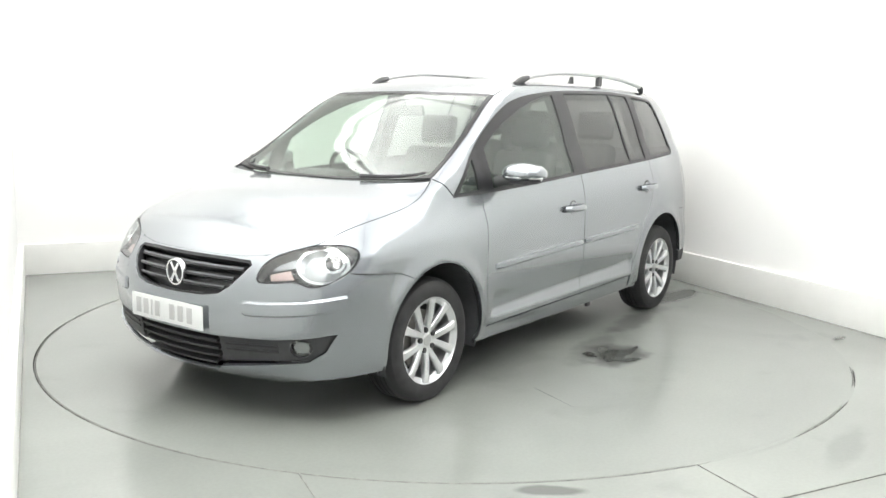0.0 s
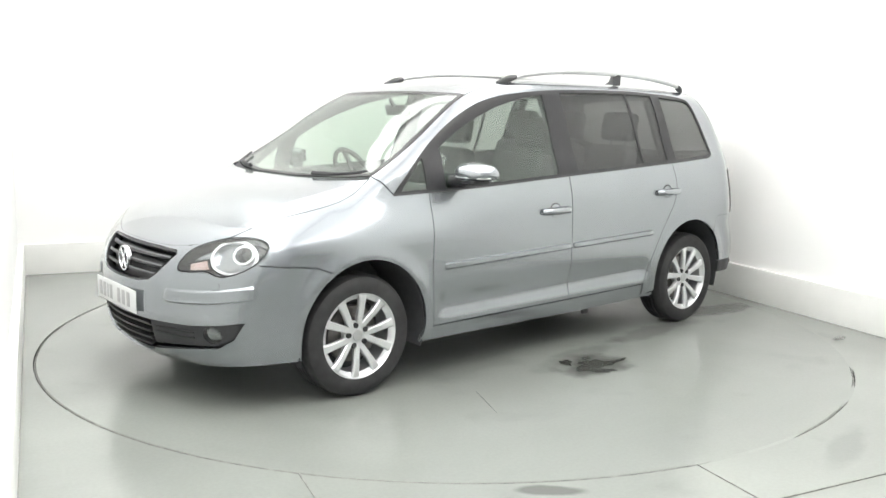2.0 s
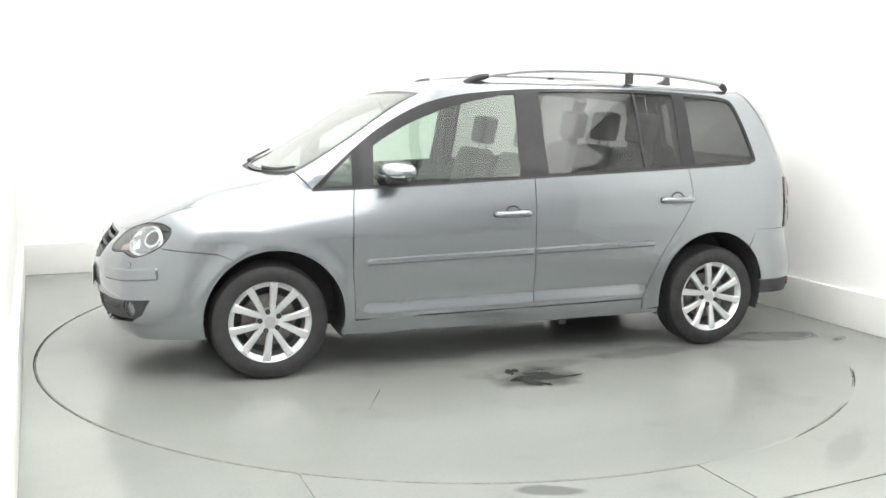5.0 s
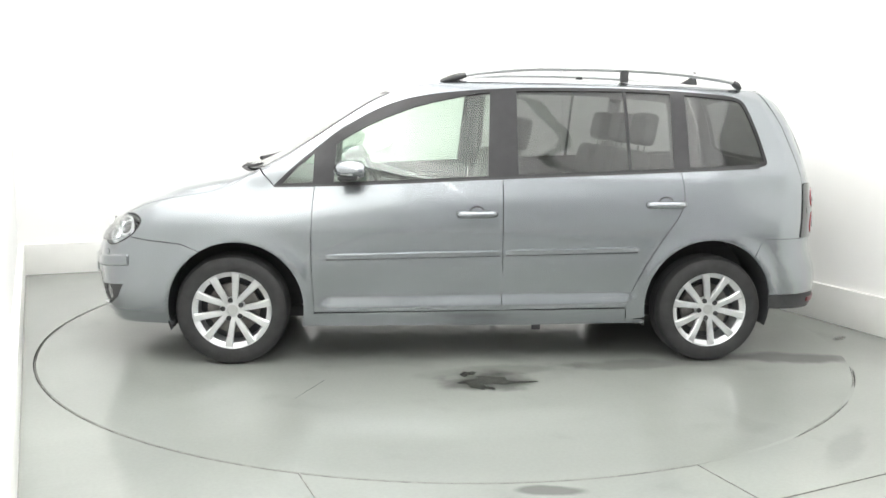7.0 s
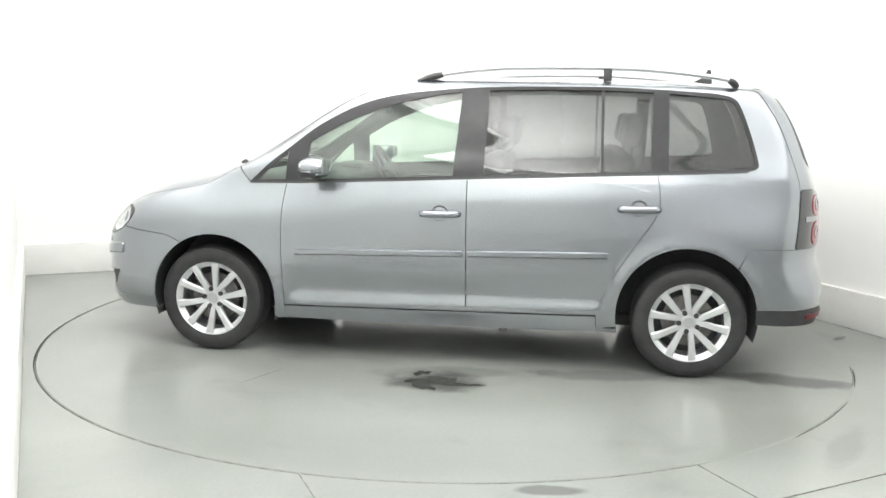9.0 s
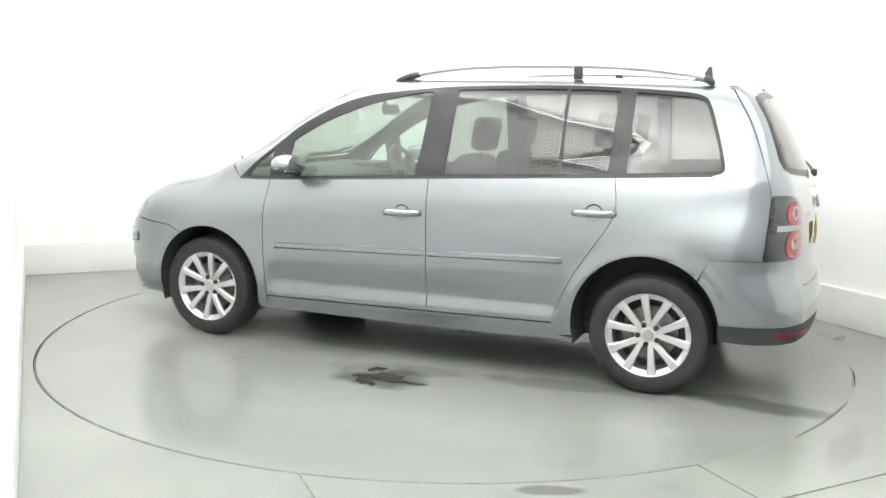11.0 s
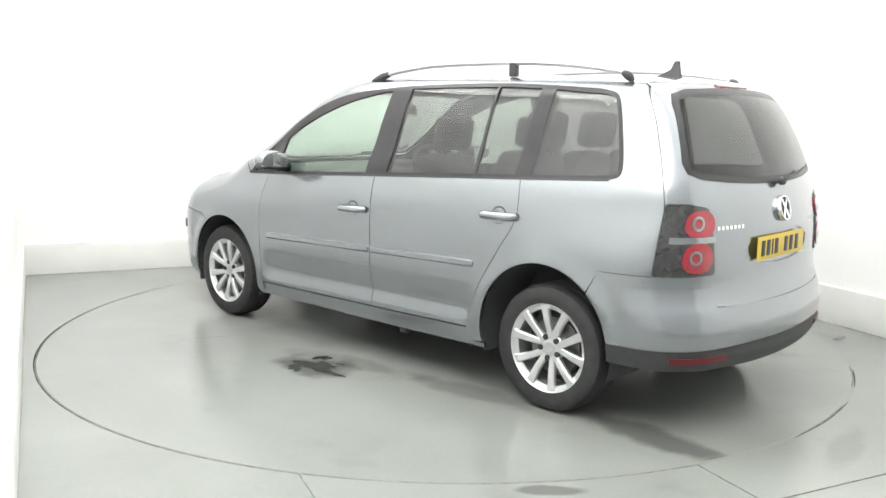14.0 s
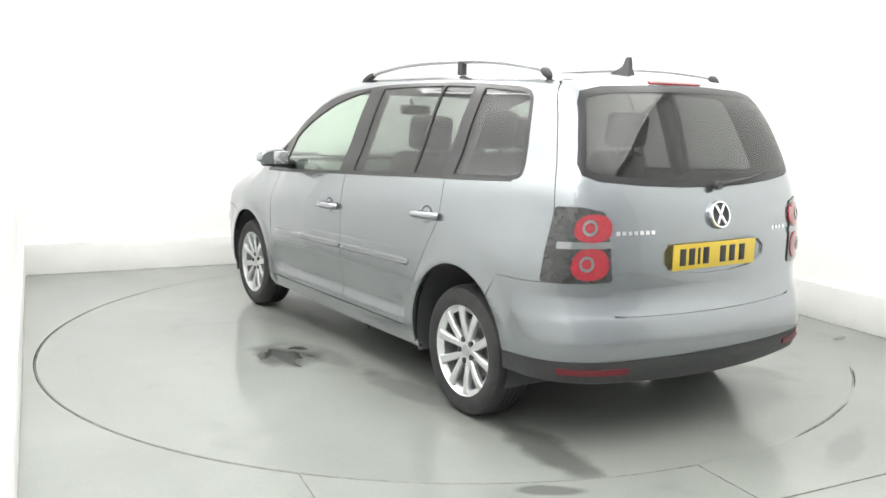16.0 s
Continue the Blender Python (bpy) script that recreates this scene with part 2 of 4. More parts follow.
def floor_with_pit():
    """The floor with a round opening for the turntable, its rim turned down."""
    bm = bmesh.new()
    n = 192
    angles = sorted([2 * math.pi * k / n for k in range(n)]
                    + [math.atan2(y, x) % (2 * math.pi) for x in (WEST - 0.1, EAST + 0.1) for y in (SOUTH - 0.1, NORTH + 0.1)])
    inner, low, outer = [], [], []
    for a in angles:
        c, s = math.cos(a), math.sin(a)
        k = min(((EAST + 0.1) / c if c > 0 else (WEST - 0.1) / c) if abs(c) > 1e-9 else 1e9,
                ((NORTH + 0.1) / s if s > 0 else (SOUTH - 0.1) / s) if abs(s) > 1e-9 else 1e9)
        inner.append(bm.verts.new(((RADIUS + 0.009) * c, (RADIUS + 0.009) * s, 0)))
        low.append(bm.verts.new(((RADIUS + 0.009) * c, (RADIUS + 0.009) * s, -0.06)))
        outer.append(bm.verts.new((k * c, k * s, 0)))
    for i in range(len(angles)):
        j = (i + 1) % len(angles)
        bm.faces.new((inner[i], outer[i], outer[j], inner[j]))
        bm.faces.new((low[i], inner[i], inner[j], low[j]))
    return bm


structure("floor", floor_with_pit(), M["floor"], "pale grey-green painted floor with a soft gloss")
bm = bmesh.new()
lathe(bm, [(RADIUS - 0.08, -0.055), (RADIUS + 0.03, -0.055)], 128)
structure("floor_pit", bm, M["gap"], "dark gap under the rim of the turntable")


def floor_joint(x0, y0, x1, y1, wide):
    """A straight saw cut in the floor, filled with dark sealant."""
    d = Vector((x1 - x0, y1 - y0))
    bm = bmesh.new()
    box(bm, (d.length, wide, 0.004), (0, 0, 0.0), 0.001)
    bmesh.ops.transform(bm, matrix=Matrix.Translation(((x0 + x1) / 2, (y0 + y1) / 2, 0.0015)) @ Matrix.Rotation(math.atan2(d.y, d.x), 4, "Z"), verts=bm.verts)
    ob = part("floor_joint", bm, M["joint"], None, "thin dark joint cut in the painted floor")
    return tagged(ob, kind="structure")


floor_joint(-0.553, -2.385, -0.30, -2.95, 0.006)
floor_joint(1.04, -2.215, 1.31, -2.80, 0.0025)
floor_joint(1.20, -2.555, 2.30, -2.01, 0.006)


def gap_cover(a0, a1):
    """Floor-coloured strip added over a stretch of the ring's gap (degrees round the turntable)."""
    bm = bmesh.new()
    n = max(3, int(abs(a1 - a0)))
    ring = []
    for k in range(n + 1):
        a = radians(a0 + (a1 - a0) * k / n)
        wide = 0.0095 * min(1.0, k / 4, (n - k) / 4) + 0.0005
        ring.append([bm.verts.new(((RADIUS + 0.001 + d) * math.cos(a), (RADIUS + 0.001 + d) * math.sin(a), 0.0012)) for d in (-wide, wide)])
    for p, q in zip(ring, ring[1:]):
        bm.faces.new((p[0], p[1], q[1], q[0]))
    return tagged(part("gap_cover", bm, M["floor"], None, "floor-coloured strip over the gap round the turntable"), kind="structure")


for fill in COVERED:
    gap_cover(*fill)


def ceiling_light(x, y, wide, long, label):
    """A flat lamp under the ceiling: an enamelled frame round a lit diffuser."""
    thing = tagged(new("ceiling_light"), label, "ceiling light", "lamps under the studio ceiling")
    thing.matrix_basis = ROOM @ pose(x, y, HIGH - 0.06)
    bm = bmesh.new()
    for sx in (-1, 1):
        box(bm, (0.04, long, 0.06), (sx * (wide / 2 - 0.02), 0, 0.03), 0.004)
        box(bm, (wide - 0.08, 0.04, 0.06), (0, sx * (long / 2 - 0.02), 0.03), 0.004)
    part("frame", bm, M["lamp_frame"], thing)
    bm = bmesh.new()
    box(bm, (wide - 0.08, long - 0.08, 0.012), (0, 0, 0.02))
    part("diffuser", bm, M["diffuser"], thing, "lit white diffuser")
    return thing


for lamp_x in (-1.16, 1.20):
    ceiling_light(lamp_x, -1.85, 2.30, 8.6, "long wide white ceiling light with a lit diffuser")


def wall_fill_strip(x, y, long, turn, lit):
    """Unseen lit strip added to brighten a wall, tilted to it, beside its top."""
    thing = tagged(new("wall_fill_strip"), "unseen strip lamp added to brighten the wall", "wall light", "lamps along the tops of the walls")
    thing.matrix_basis = ROOM @ pose(x, y, HIGH - 0.50, 0, 0, turn)
    bm = bmesh.new()
    box(bm, (long, 0.14, 0.02), (0, 0, 0.488), 0.004)
    for k in (-0.4, 0.0, 0.4):
        box(bm, (0.03, 0.03, 0.48), (k * long, 0, 0.24), 0.004)
    part("trough", bm, M["lamp_frame"], thing)
    bm = bmesh.new()
    box(bm, (long - 0.04, 1.05, 0.015), (0, -0.02, -0.02), 0.0, Matrix.Rotation(radians(48), 3, "X"))
    part("diffuser", bm, lit, thing, "lit white diffuser")
    return thing


wall_fill_strip(0.03, NORTH - 0.70, 3.4, 0, M["tube_north"])
wall_fill_strip(WEST + 0.70, -2.0, 7.6, 90, M["tube_west"])
wall_fill_strip(EAST - 0.70, -2.0, 7.6, -90, M["tube_east"])

# ---- the turntable, which turns with all that stands on it ----
turntable = tagged(new("turntable"), "round painted turntable set flush in the studio floor", "turntable")
bm = bmesh.new()
lathe(bm, [(RADIUS - 0.003, -0.05), (RADIUS - 0.003, -0.004), (RADIUS - 0.007, 0.0)], 192)
top = bm.faces.new([v for v in bm.verts][-192:])
deck = part("turntable_deck", bm, M["table"], turntable, "pale grey-green painted deck, damp in places")
# Dark band added at the rim to make the gap's line bolder.
bm = bmesh.new()
lathe(bm, [(RADIUS - 0.0025, -0.012), (RADIUS - 0.0025, -0.001), (RADIUS + 0.0015, -0.002), (RADIUS + 0.0015, -0.03)], 192)
part("deck_rim", bm, M["joint"], turntable, "added dark band that widens the gap's line")


# ---- the car's outer skin: one smooth closed form, zero on the skin, negative inside ----
# the car's own space: x forward, y to its left, z up, in metres, the origin on the floor between the axles
def spline(xs, ys):
    """A smooth curve through the given points (monotone cubic), as a function of arrays."""
    xs, ys = np.array(xs, float), np.array(ys, float)
    d = np.diff(ys) / np.diff(xs)
    m = np.concatenate([[d[0]], np.where(d[1:] * d[:-1] > 0, 2 * d[1:] * d[:-1] / (d[1:] + d[:-1] + 1e-12), 0), [d[-1]]])

    def at(x):
        x = np.clip(x, xs[0], xs[-1])
        i = np.clip(np.searchsorted(xs, x) - 1, 0, len(xs) - 2)
        h = xs[i + 1] - xs[i]
        t = (x - xs[i]) / h
        return ((1 + 2 * t) * (1 - t) ** 2 * ys[i] + t * (1 - t) ** 2 * h * m[i]
                + t * t * (3 - 2 * t) * ys[i + 1] + t * t * (t - 1) * h * m[i + 1])
    return at


TOP = spline([-2.30, -1.90, -1.75, -1.60, -1.16, -0.50, -0.10, 0.10, 0.25, 0.40, 0.56, 0.72, 0.91, 1.11, 1.27, 1.36, 1.46, 1.62, 1.78, 1.91, 2.05, 2.16, 2.30],
             [1.42, 1.545, 1.568, 1.583, 1.600, 1.608, 1.606, 1.597, 1.581, 1.549, 1.487, 1.395, 1.270, 1.147, 1.074, 1.048, 1.031, 0.997, 0.939, 0.874, 0.780, 0.715, 0.58])
CROWN = spline([-2.0, -1.0, 0.0, 0.5, 1.2, 1.5, 2.0], [0.05, 0.045, 0.040, 0.034, 0.036, 0.055, 0.06])
SLOPE = spline([-2.0, 0.0, 0.3, 0.6, 1.1, 1.4, 1.7, 1.9, 2.1], [1.0, 1.0, 0.95, 0.87, 0.86, 0.95, 0.94, 0.80, 0.65])
SIDE = spline([0.10, 0.22, 0.30, 0.42, 0.60, 0.75, 0.90, 1.00, 1.06, 1.20, 1.35, 1.50, 1.62, 1.75],
              [0.78, 0.825, 0.852, 0.862, 0.868, 0.868, 0.862, 0.854, 0.847, 0.788, 0.732, 0.665, 0.600, 0.52])
NOSE = spline([0.15, 0.20, 0.25, 0.33, 0.45, 0.55, 0.66, 0.74, 0.85, 1.2], [2.03, 2.12, 2.17, 2.20, 2.213, 2.213, 2.205, 2.180, 2.12, 1.84])
TAIL = spline([0.15, 0.27, 0.36, 0.46, 0.555, 0.595, 0.67, 0.735, 0.86, 1.00, 1.17, 1.33, 1.47, 1.56, 1.70],
              [-2.02, -2.10, -2.132, -2.137, -2.119, -2.101, -2.083, -2.084, -2.08, -2.06, -2.005, -1.935, -1.855, -1.79, -1.62])
BELT_TAPER = spline([-2.1, -1.7, -1.2, -0.5, 0.2, 0.7, 1.1, 1.5, 2.0], [0.085, 0.055, 0.014, 0.0, 0.0, 0.015, 0.068, 0.11, 0.18])
LOW_TAPER = spline([-2.1, -1.7, -1.3, -0.9, 0.9, 1.34, 1.7, 2.0], [0.045, 0.012, -0.004, 0.0, 0.0, -0.004, 0.016, 0.06])


SOFT = spline([-2.0, 0.0, 0.4, 1.2, 1.45, 2.1], [0.09, 0.09, 0.065, 0.065, 0.13, 0.13])


def smax(a, b, k):
    h = np.maximum(k - np.abs(a - b), 0) / k
    return np.maximum(a, b) + h * h * k * 0.25


def skin(x, y, z):
    y = np.abs(y)
    s = np.clip((z - 0.75) / 0.28, 0, 1)
    s = s * s * (3 - 2 * s)
    side = y - SIDE(z) + BELT_TAPER(x) * s + LOW_TAPER(x) * (1 - s)
    for ax, az in ((1.315, 0.325), (-1.315, 0.345)):      # flared wheel arches
        ring = (np.hypot(x - ax, z - az) - 0.375) / 0.045
        side = side - 0.010 * np.exp(-ring * ring)
    door = np.clip((0.90 - np.abs(x - 0.0)) / 0.08, 0, 1)   # the ledge low on the doors, and the crease under the windows
    side = side + 0.020 * door * np.exp(-(np.maximum(z - 0.405, 0) / 0.075) ** 2) / (1 + np.exp(-(z - 0.365 - 0.02 * x * -1) / 0.014))
    side = side + 0.16 * 0.014 * np.log1p(np.exp((np.minimum(z, 1.07) - 0.905 + 0.066 * x) / 0.014)) * np.clip((1.15 - x) / 0.3, 0, 1) * np.clip((x + 1.9) / 0.4, 0, 1)
    top = (z - TOP(x) + CROWN(x) * (y / 0.75) ** 2) * SLOPE(x)
    front = x - NOSE(z) + 0.37 * y * y + 1.6 * np.maximum(y - 0.62, 0) ** 2
    rear = TAIL(z) + 0.21 * y * y + 1.8 * np.maximum(y - 0.60, 0) ** 2 - x
    f = smax(side, top, SOFT(x))
    f = smax(f, front, 0.12)
    f = smax(f, rear, 0.10)
    return smax(f, 0.18 - z, 0.03)


def solve(base, way):
    """Points base + s * way on the skin, s from 0 outwards (both n x 3)."""
    lo, hi = np.zeros(len(base)), np.full(len(base), 3.0)
    for _ in range(36):
        mid = (lo + hi) / 2
        p = base + mid[:, None] * way
        inside = skin(p[:, 0], p[:, 1], p[:, 2]) < 0
        lo, hi = np.where(inside, mid, lo), np.where(inside, hi, mid)
    return base + lo[:, None] * way


def normals(p):
    e = 1e-3
    g = np.stack([skin(p[:, 0] + e, p[:, 1], p[:, 2]) - skin(p[:, 0] - e, p[:, 1], p[:, 2]),
                  skin(p[:, 0], p[:, 1] + e, p[:, 2]) - skin(p[:, 0], p[:, 1] - e, p[:, 2]),
                  skin(p[:, 0], p[:, 1], p[:, 2] + e) - skin(p[:, 0], p[:, 1], p[:, 2] - e)], -1)
    return g / np.maximum(np.linalg.norm(g, axis=1, keepdims=True), 1e-9)


# ---- panels cut from the skin ----
X, Y, Z = np.eye(3)


class View:
    """A flat drawing plane from which lines go out to the skin."""
    def __init__(self, u, v, n, o):
        self.u, self.v, self.n, self.o = (np.array(k, float) for k in (u, v, n, o))

    def skin(self, ab):
        ab = np.atleast_2d(np.array(ab, float))
        base = self.o + ab[:, :1] * self.u + ab[:, 1:] * self.v
        return solve(base, np.tile(self.n, (len(base), 1)))

    def flat(self, p):
        d = np.atleast_2d(np.array(p, float)) - self.o
        return np.stack([d @ self.u, d @ self.v], -1)


FLANK = View(X, Z, Y, (0, 0, 0))
ABOVE = View(X, Y, Z, (0, 0, 0.6))
FRONT = View(Y, Z, X, (1.0, 0, 0))
BACK = View(Y, Z, -X, (-1.2, 0, 0))
LAMP = View((-0.64, 0.768, 0), Z, (0.768, 0.64, 0), (1.3, 0.2, 0))
TLAMP = View((-0.66, -0.751, 0), Z, (-0.751, 0.66, 0), (-1.3, 0.3, 0))


def dense(loop, step, closed=True):
    """A loop with points at most step apart."""
    loop = np.array(loop, float)
    out = []
    n = len(loop)
    for i in range(n if closed else n - 1):
        a, c = loop[i], loop[(i + 1) % n]
        k = max(1, int(np.ceil(np.linalg.norm(c - a) / step)))
        out.append(a + (c - a) * (np.arange(k) / k)[:, None])
    if not closed:
        out.append(loop[-1:])
    return np.concatenate(out)


def rounded(loop, times=2):
    """Chaikin's corner cutting: a closed loop made smooth."""
    p = np.array(loop, float)
    for _ in range(times):
        q = np.roll(p, -1, axis=0)
        p = np.stack([0.75 * p + 0.25 * q, 0.25 * p + 0.75 * q], 1).reshape(-1, p.shape[1])
    return p


def flow(points, n=24):
    """A smooth open curve through points (Catmull-Rom)."""
    p = np.array(points, float)
    p = np.concatenate([[2 * p[0] - p[1]], p, [2 * p[-1] - p[-2]]])
    out = []
    for i in range(1, len(p) - 2):
        t = np.linspace(0, 1, max(2, n // (len(p) - 3)), endpoint=False)[:, None]
        a, b, c, d = p[i - 1:i + 3]
        out.append(0.5 * (2 * b + (c - a) * t + (2 * a - 5 * b + 4 * c - d) * t ** 2 + (3 * b - a - 3 * c + d) * t ** 3))
    out.append(p[-2:-1])
    return np.concatenate(out)


def inside(pts, loop):
    x, y = pts[:, 0], pts[:, 1]
    res = np.zeros(len(pts), bool)
    a, c = loop, np.roll(loop, -1, axis=0)
    for (x0, y0), (x1, y1) in zip(a, c):
        hit = ((y0 > y) != (y1 > y)) & (x < (x1 - x0) * (y - y0) / (y1 - y0 + 1e-15) + x0)
        res ^= hit
    return res


def shrink(loop, by):
    """A loop drawn in by a small distance."""
    p = np.array(loop, float)
    a, c = np.roll(p, 1, axis=0), np.roll(p, -1, axis=0)
    t = c - a
    t /= np.maximum(np.linalg.norm(t, axis=1, keepdims=True), 1e-9)
    area = np.sum(p[:, 0] * c[:, 1] - c[:, 0] * p[:, 1])
    n = np.stack([-t[:, 1], t[:, 0]], -1) * (1 if area > 0 else -1)
    return p + n * by


from mathutils.geometry import delaunay_2d_cdt


def sheet(view, loop, holes=(), step=0.04, gap=0.0025):
    """Points and triangles of the skin within a loop, less the holes (all in the view's plane)."""
    loops = [shrink(dense(loop, step), gap)] + [shrink(dense(h, step), -gap) for h in holes]
    verts, edges = [], []
    for l in loops:
        k = len(verts)
        verts += [Vector(p) for p in l]
        edges += [(k + i, k + (i + 1) % len(l)) for i in range(len(l))]
    lo, hi = loops[0].min(0), loops[0].max(0)
    gx, gy = np.meshgrid(np.arange(lo[0], hi[0], step), np.arange(lo[1], hi[1], step))
    gx = gx + (np.arange(gx.shape[0]) % 2)[:, None] * step / 2
    pts = np.stack([gx.ravel(), gy.ravel()], -1)
    keep = inside(pts, loops[0])
    for h in loops[1:]:
        keep &= ~inside(pts, h)
    pts = pts[keep]
    border = np.concatenate(loops)
    if len(pts):
        d = np.array([np.min((border[:, 0] - p[0]) ** 2 + (border[:, 1] - p[1]) ** 2) for p in pts])
        pts = pts[d > (0.45 * step) ** 2]
    verts += [Vector(p) for p in pts]
    v, _, f, *_ = delaunay_2d_cdt(verts, edges, [], 0, 1e-6)
    v = np.array([tuple(p) for p in v])
    f = np.array([t for t in f if len(t) == 3])
    mid = v[f].mean(1)
    ok = inside(mid, loops[0])
    for h in loops[1:]:
        ok &= ~inside(mid, h)
    f = f[ok]
    used = np.unique(f)
    remap = np.full(len(v), -1)
    remap[used] = np.arange(len(used))
    f = remap[f]
    p = view.skin(v[used])
    n = normals(p)
    a = np.cross(p[f[:, 1]] - p[f[:, 0]], p[f[:, 2]] - p[f[:, 0]])
    flip = np.sum(a * n[f[:, 0]], 1) < 0
    f[flip] = f[flip][:, ::-1]
    return p, n, f


def solid(name, sheets, mat, parent, label="", thick=0.018, out=0.0, flip=False, back=None, mirror_also=False):
    """Sheets of the skin made into one closed panel of some thickness; out raises it off the skin; flip mirrors it to the other flank."""
    V, N, F, S = [], [], [], []
    todo = [(p, n, f) for p, n, f in sheets]
    if mirror_also:
        todo += [(p * (1, -1, 1), n * (1, -1, 1), f[:, ::-1]) for p, n, f in sheets]
    for p, n, f in todo:
        if flip:
            p, n, f = p * (1, -1, 1), n * (1, -1, 1), f[:, ::-1]
        p = p + n * out
        k, q = len(V) and sum(len(a) for a in V), len(p)
        V += [p, p - n * thick]
        N += [n, -n]
        F += [f + k, f[:, ::-1] + k + q]
        S += [np.zeros(len(f), int), np.ones(len(f), int)]
        e = {}
        for t in f:
            for i in range(3):
                a, c = int(t[i]), int(t[(i + 1) % 3])
                if (c, a) in e:
                    del e[(c, a)]
                else:
                    e[(a, c)] = 1
        lips, ln, lf = [], [], []
        base = k + 2 * q
        for a, c in e:
            w = np.cross(p[c] - p[a], n[a])
            w = w / max(np.linalg.norm(w), 1e-9)
            i = base + len(lips)
            lips += [p[a], p[c], p[c] - n[c] * thick, p[a] - n[a] * thick]
            ln += [w] * 4
            lf.append((i, i + 3, i + 2, i + 1))
        V.append(np.array(lips))
        N.append(np.array(ln))
        F.append(np.array(lf))
        S.append(np.zeros(len(lf), int))
    verts, norms = np.concatenate(V), np.concatenate(N)
    faces = [tuple(t) for a in F for t in a]
    me = mesh_of(name, verts, faces, [mat, back or mat], np.concatenate(S), norms)
    return put(name, me, parent, label)


def z_at(x, y):
    return ABOVE.skin([(x, y)])[0, 2]


def raised(name, view, loop, mat, parent, label="", out=0.004, thick=0.006, flip=False, step=0.03, holes=()):
    """A thin piece that lies on the skin."""
    return solid(name, [sheet(view, loop, holes, step, 0.0)], mat, parent, label, thick, out, flip)


# ---- the car ----
car = tagged(new("car"), "metallic grey people carrier with silver alloy wheels and roof rails", "car")


def curve_z(points):
    """Points (x, y) of the upper skin as flank points (x, z)."""
    p = ABOVE.skin(points)
    return p[:, [0, 2]]


def arch(cx, cz, r, a0, a1, n=22):
    a = np.radians(np.linspace(a0, a1, n))
    return np.stack([cx + r * np.cos(a), cz + r * np.sin(a)], -1)


def both(half):
    """A half outline with its first coordinate on the middle line, closed by its mirror image (second axis mirrored)."""
    h = np.array(half, float)
    m = h[::-1] * (1, -1)
    return np.concatenate([h, m[int(abs(h[-1, 1]) < 1e-6):len(m) - int(abs(h[0, 1]) < 1e-6)]])


def both_y(half):
    return both(np.array(half, float)[:, ::-1])[:, ::-1]


def ellipse(c, a, b, n=36):
    t = np.linspace(0, 2 * np.pi, n, endpoint=False)
    return np.array(c) + np.stack([a * np.cos(t), b * np.sin(t)], -1)


# lines on the skin that several panels share
HOOD_SIDE = flow([(1.215, 0.718), (1.32, 0.740), (1.60, 0.738), (1.80, 0.70), (1.90, 0.655), (1.955, 0.590)], 30)
HOOD_FRONT = flow([(1.955, 0.590), (2.0, 0.51), (2.055, 0.36), (2.085, 0.2), (2.096, 0.0)], 20)
HOOD_REAR = flow([(1.370, 0.0), (1.360, 0.2), (1.332, 0.34), (1.290, 0.53), (1.242, 0.68), (1.215, 0.718)], 20)
SCREEN_BASE = flow([(1.342, 0.0), (1.332, 0.2), (1.300, 0.345), (1.256, 0.53), (1.192, 0.702)], 20)
SCREEN_SIDE = flow([(1.192, 0.702), (0.855, 0.668), (0.490, 0.596)], 20)
SCREEN_TOP = flow([(0.490, 0.596), (0.502, 0.4), (0.510, 0.15), (0.511, 0.0)], 16)
DITCH = flow([(0.490, 0.596), (0.20, 0.582), (-0.80, 0.575), (-1.63, 0.555)], 24)
TAILGATE_SIDE = flow([(-1.655, 1.530), (-1.70, 1.46), (-1.757, 1.36), (-1.83, 1.17), (-1.868, 1.03), (-1.87, 0.90), (-1.865, 0.72)], 30)   # x, z
DLO_TOP = flow([(1.112, 0.988), (1.005, 1.090), (0.888, 1.188), (0.735, 1.305), (0.519, 1.420), (0.30, 1.484), (-0.016, 1.521),
                (-0.339, 1.539), (-0.829, 1.545), (-1.126, 1.536), (-1.43, 1.519)], 60)
DLO_REAR = flow([(-1.43, 1.519), (-1.515, 1.500), (-1.558, 1.455), (-1.610, 1.315), (-1.650, 1.168), (-1.640, 1.130), (-1.600, 1.117)], 30)
DLO_LOW = flow([(-1.60, 1.117), (-1.135, 1.094), (-0.128, 1.044), (0.458, 1.012), (0.838, 0.993), (1.112, 0.984)], 40)
DOOR_FRONT = flow([(0.897, 0.298), (0.905, 0.45), (0.913, 0.63), (0.906, 0.87), (0.894, 0.990)], 20)
DOOR_REAR = flow([(-1.135, 1.094), (-1.152, 0.952), (-1.127, 0.857), (-1.045, 0.73), (-0.945, 0.57), (-0.875, 0.42), (-0.845, 0.325)], 30)
B_LOW, B_HIGH = (-0.137, 0.312), (-0.128, 1.044)
ARCH_F, ARCH_R = (1.315, 0.325, 0.362), (-1.315, 0.345, 0.367)

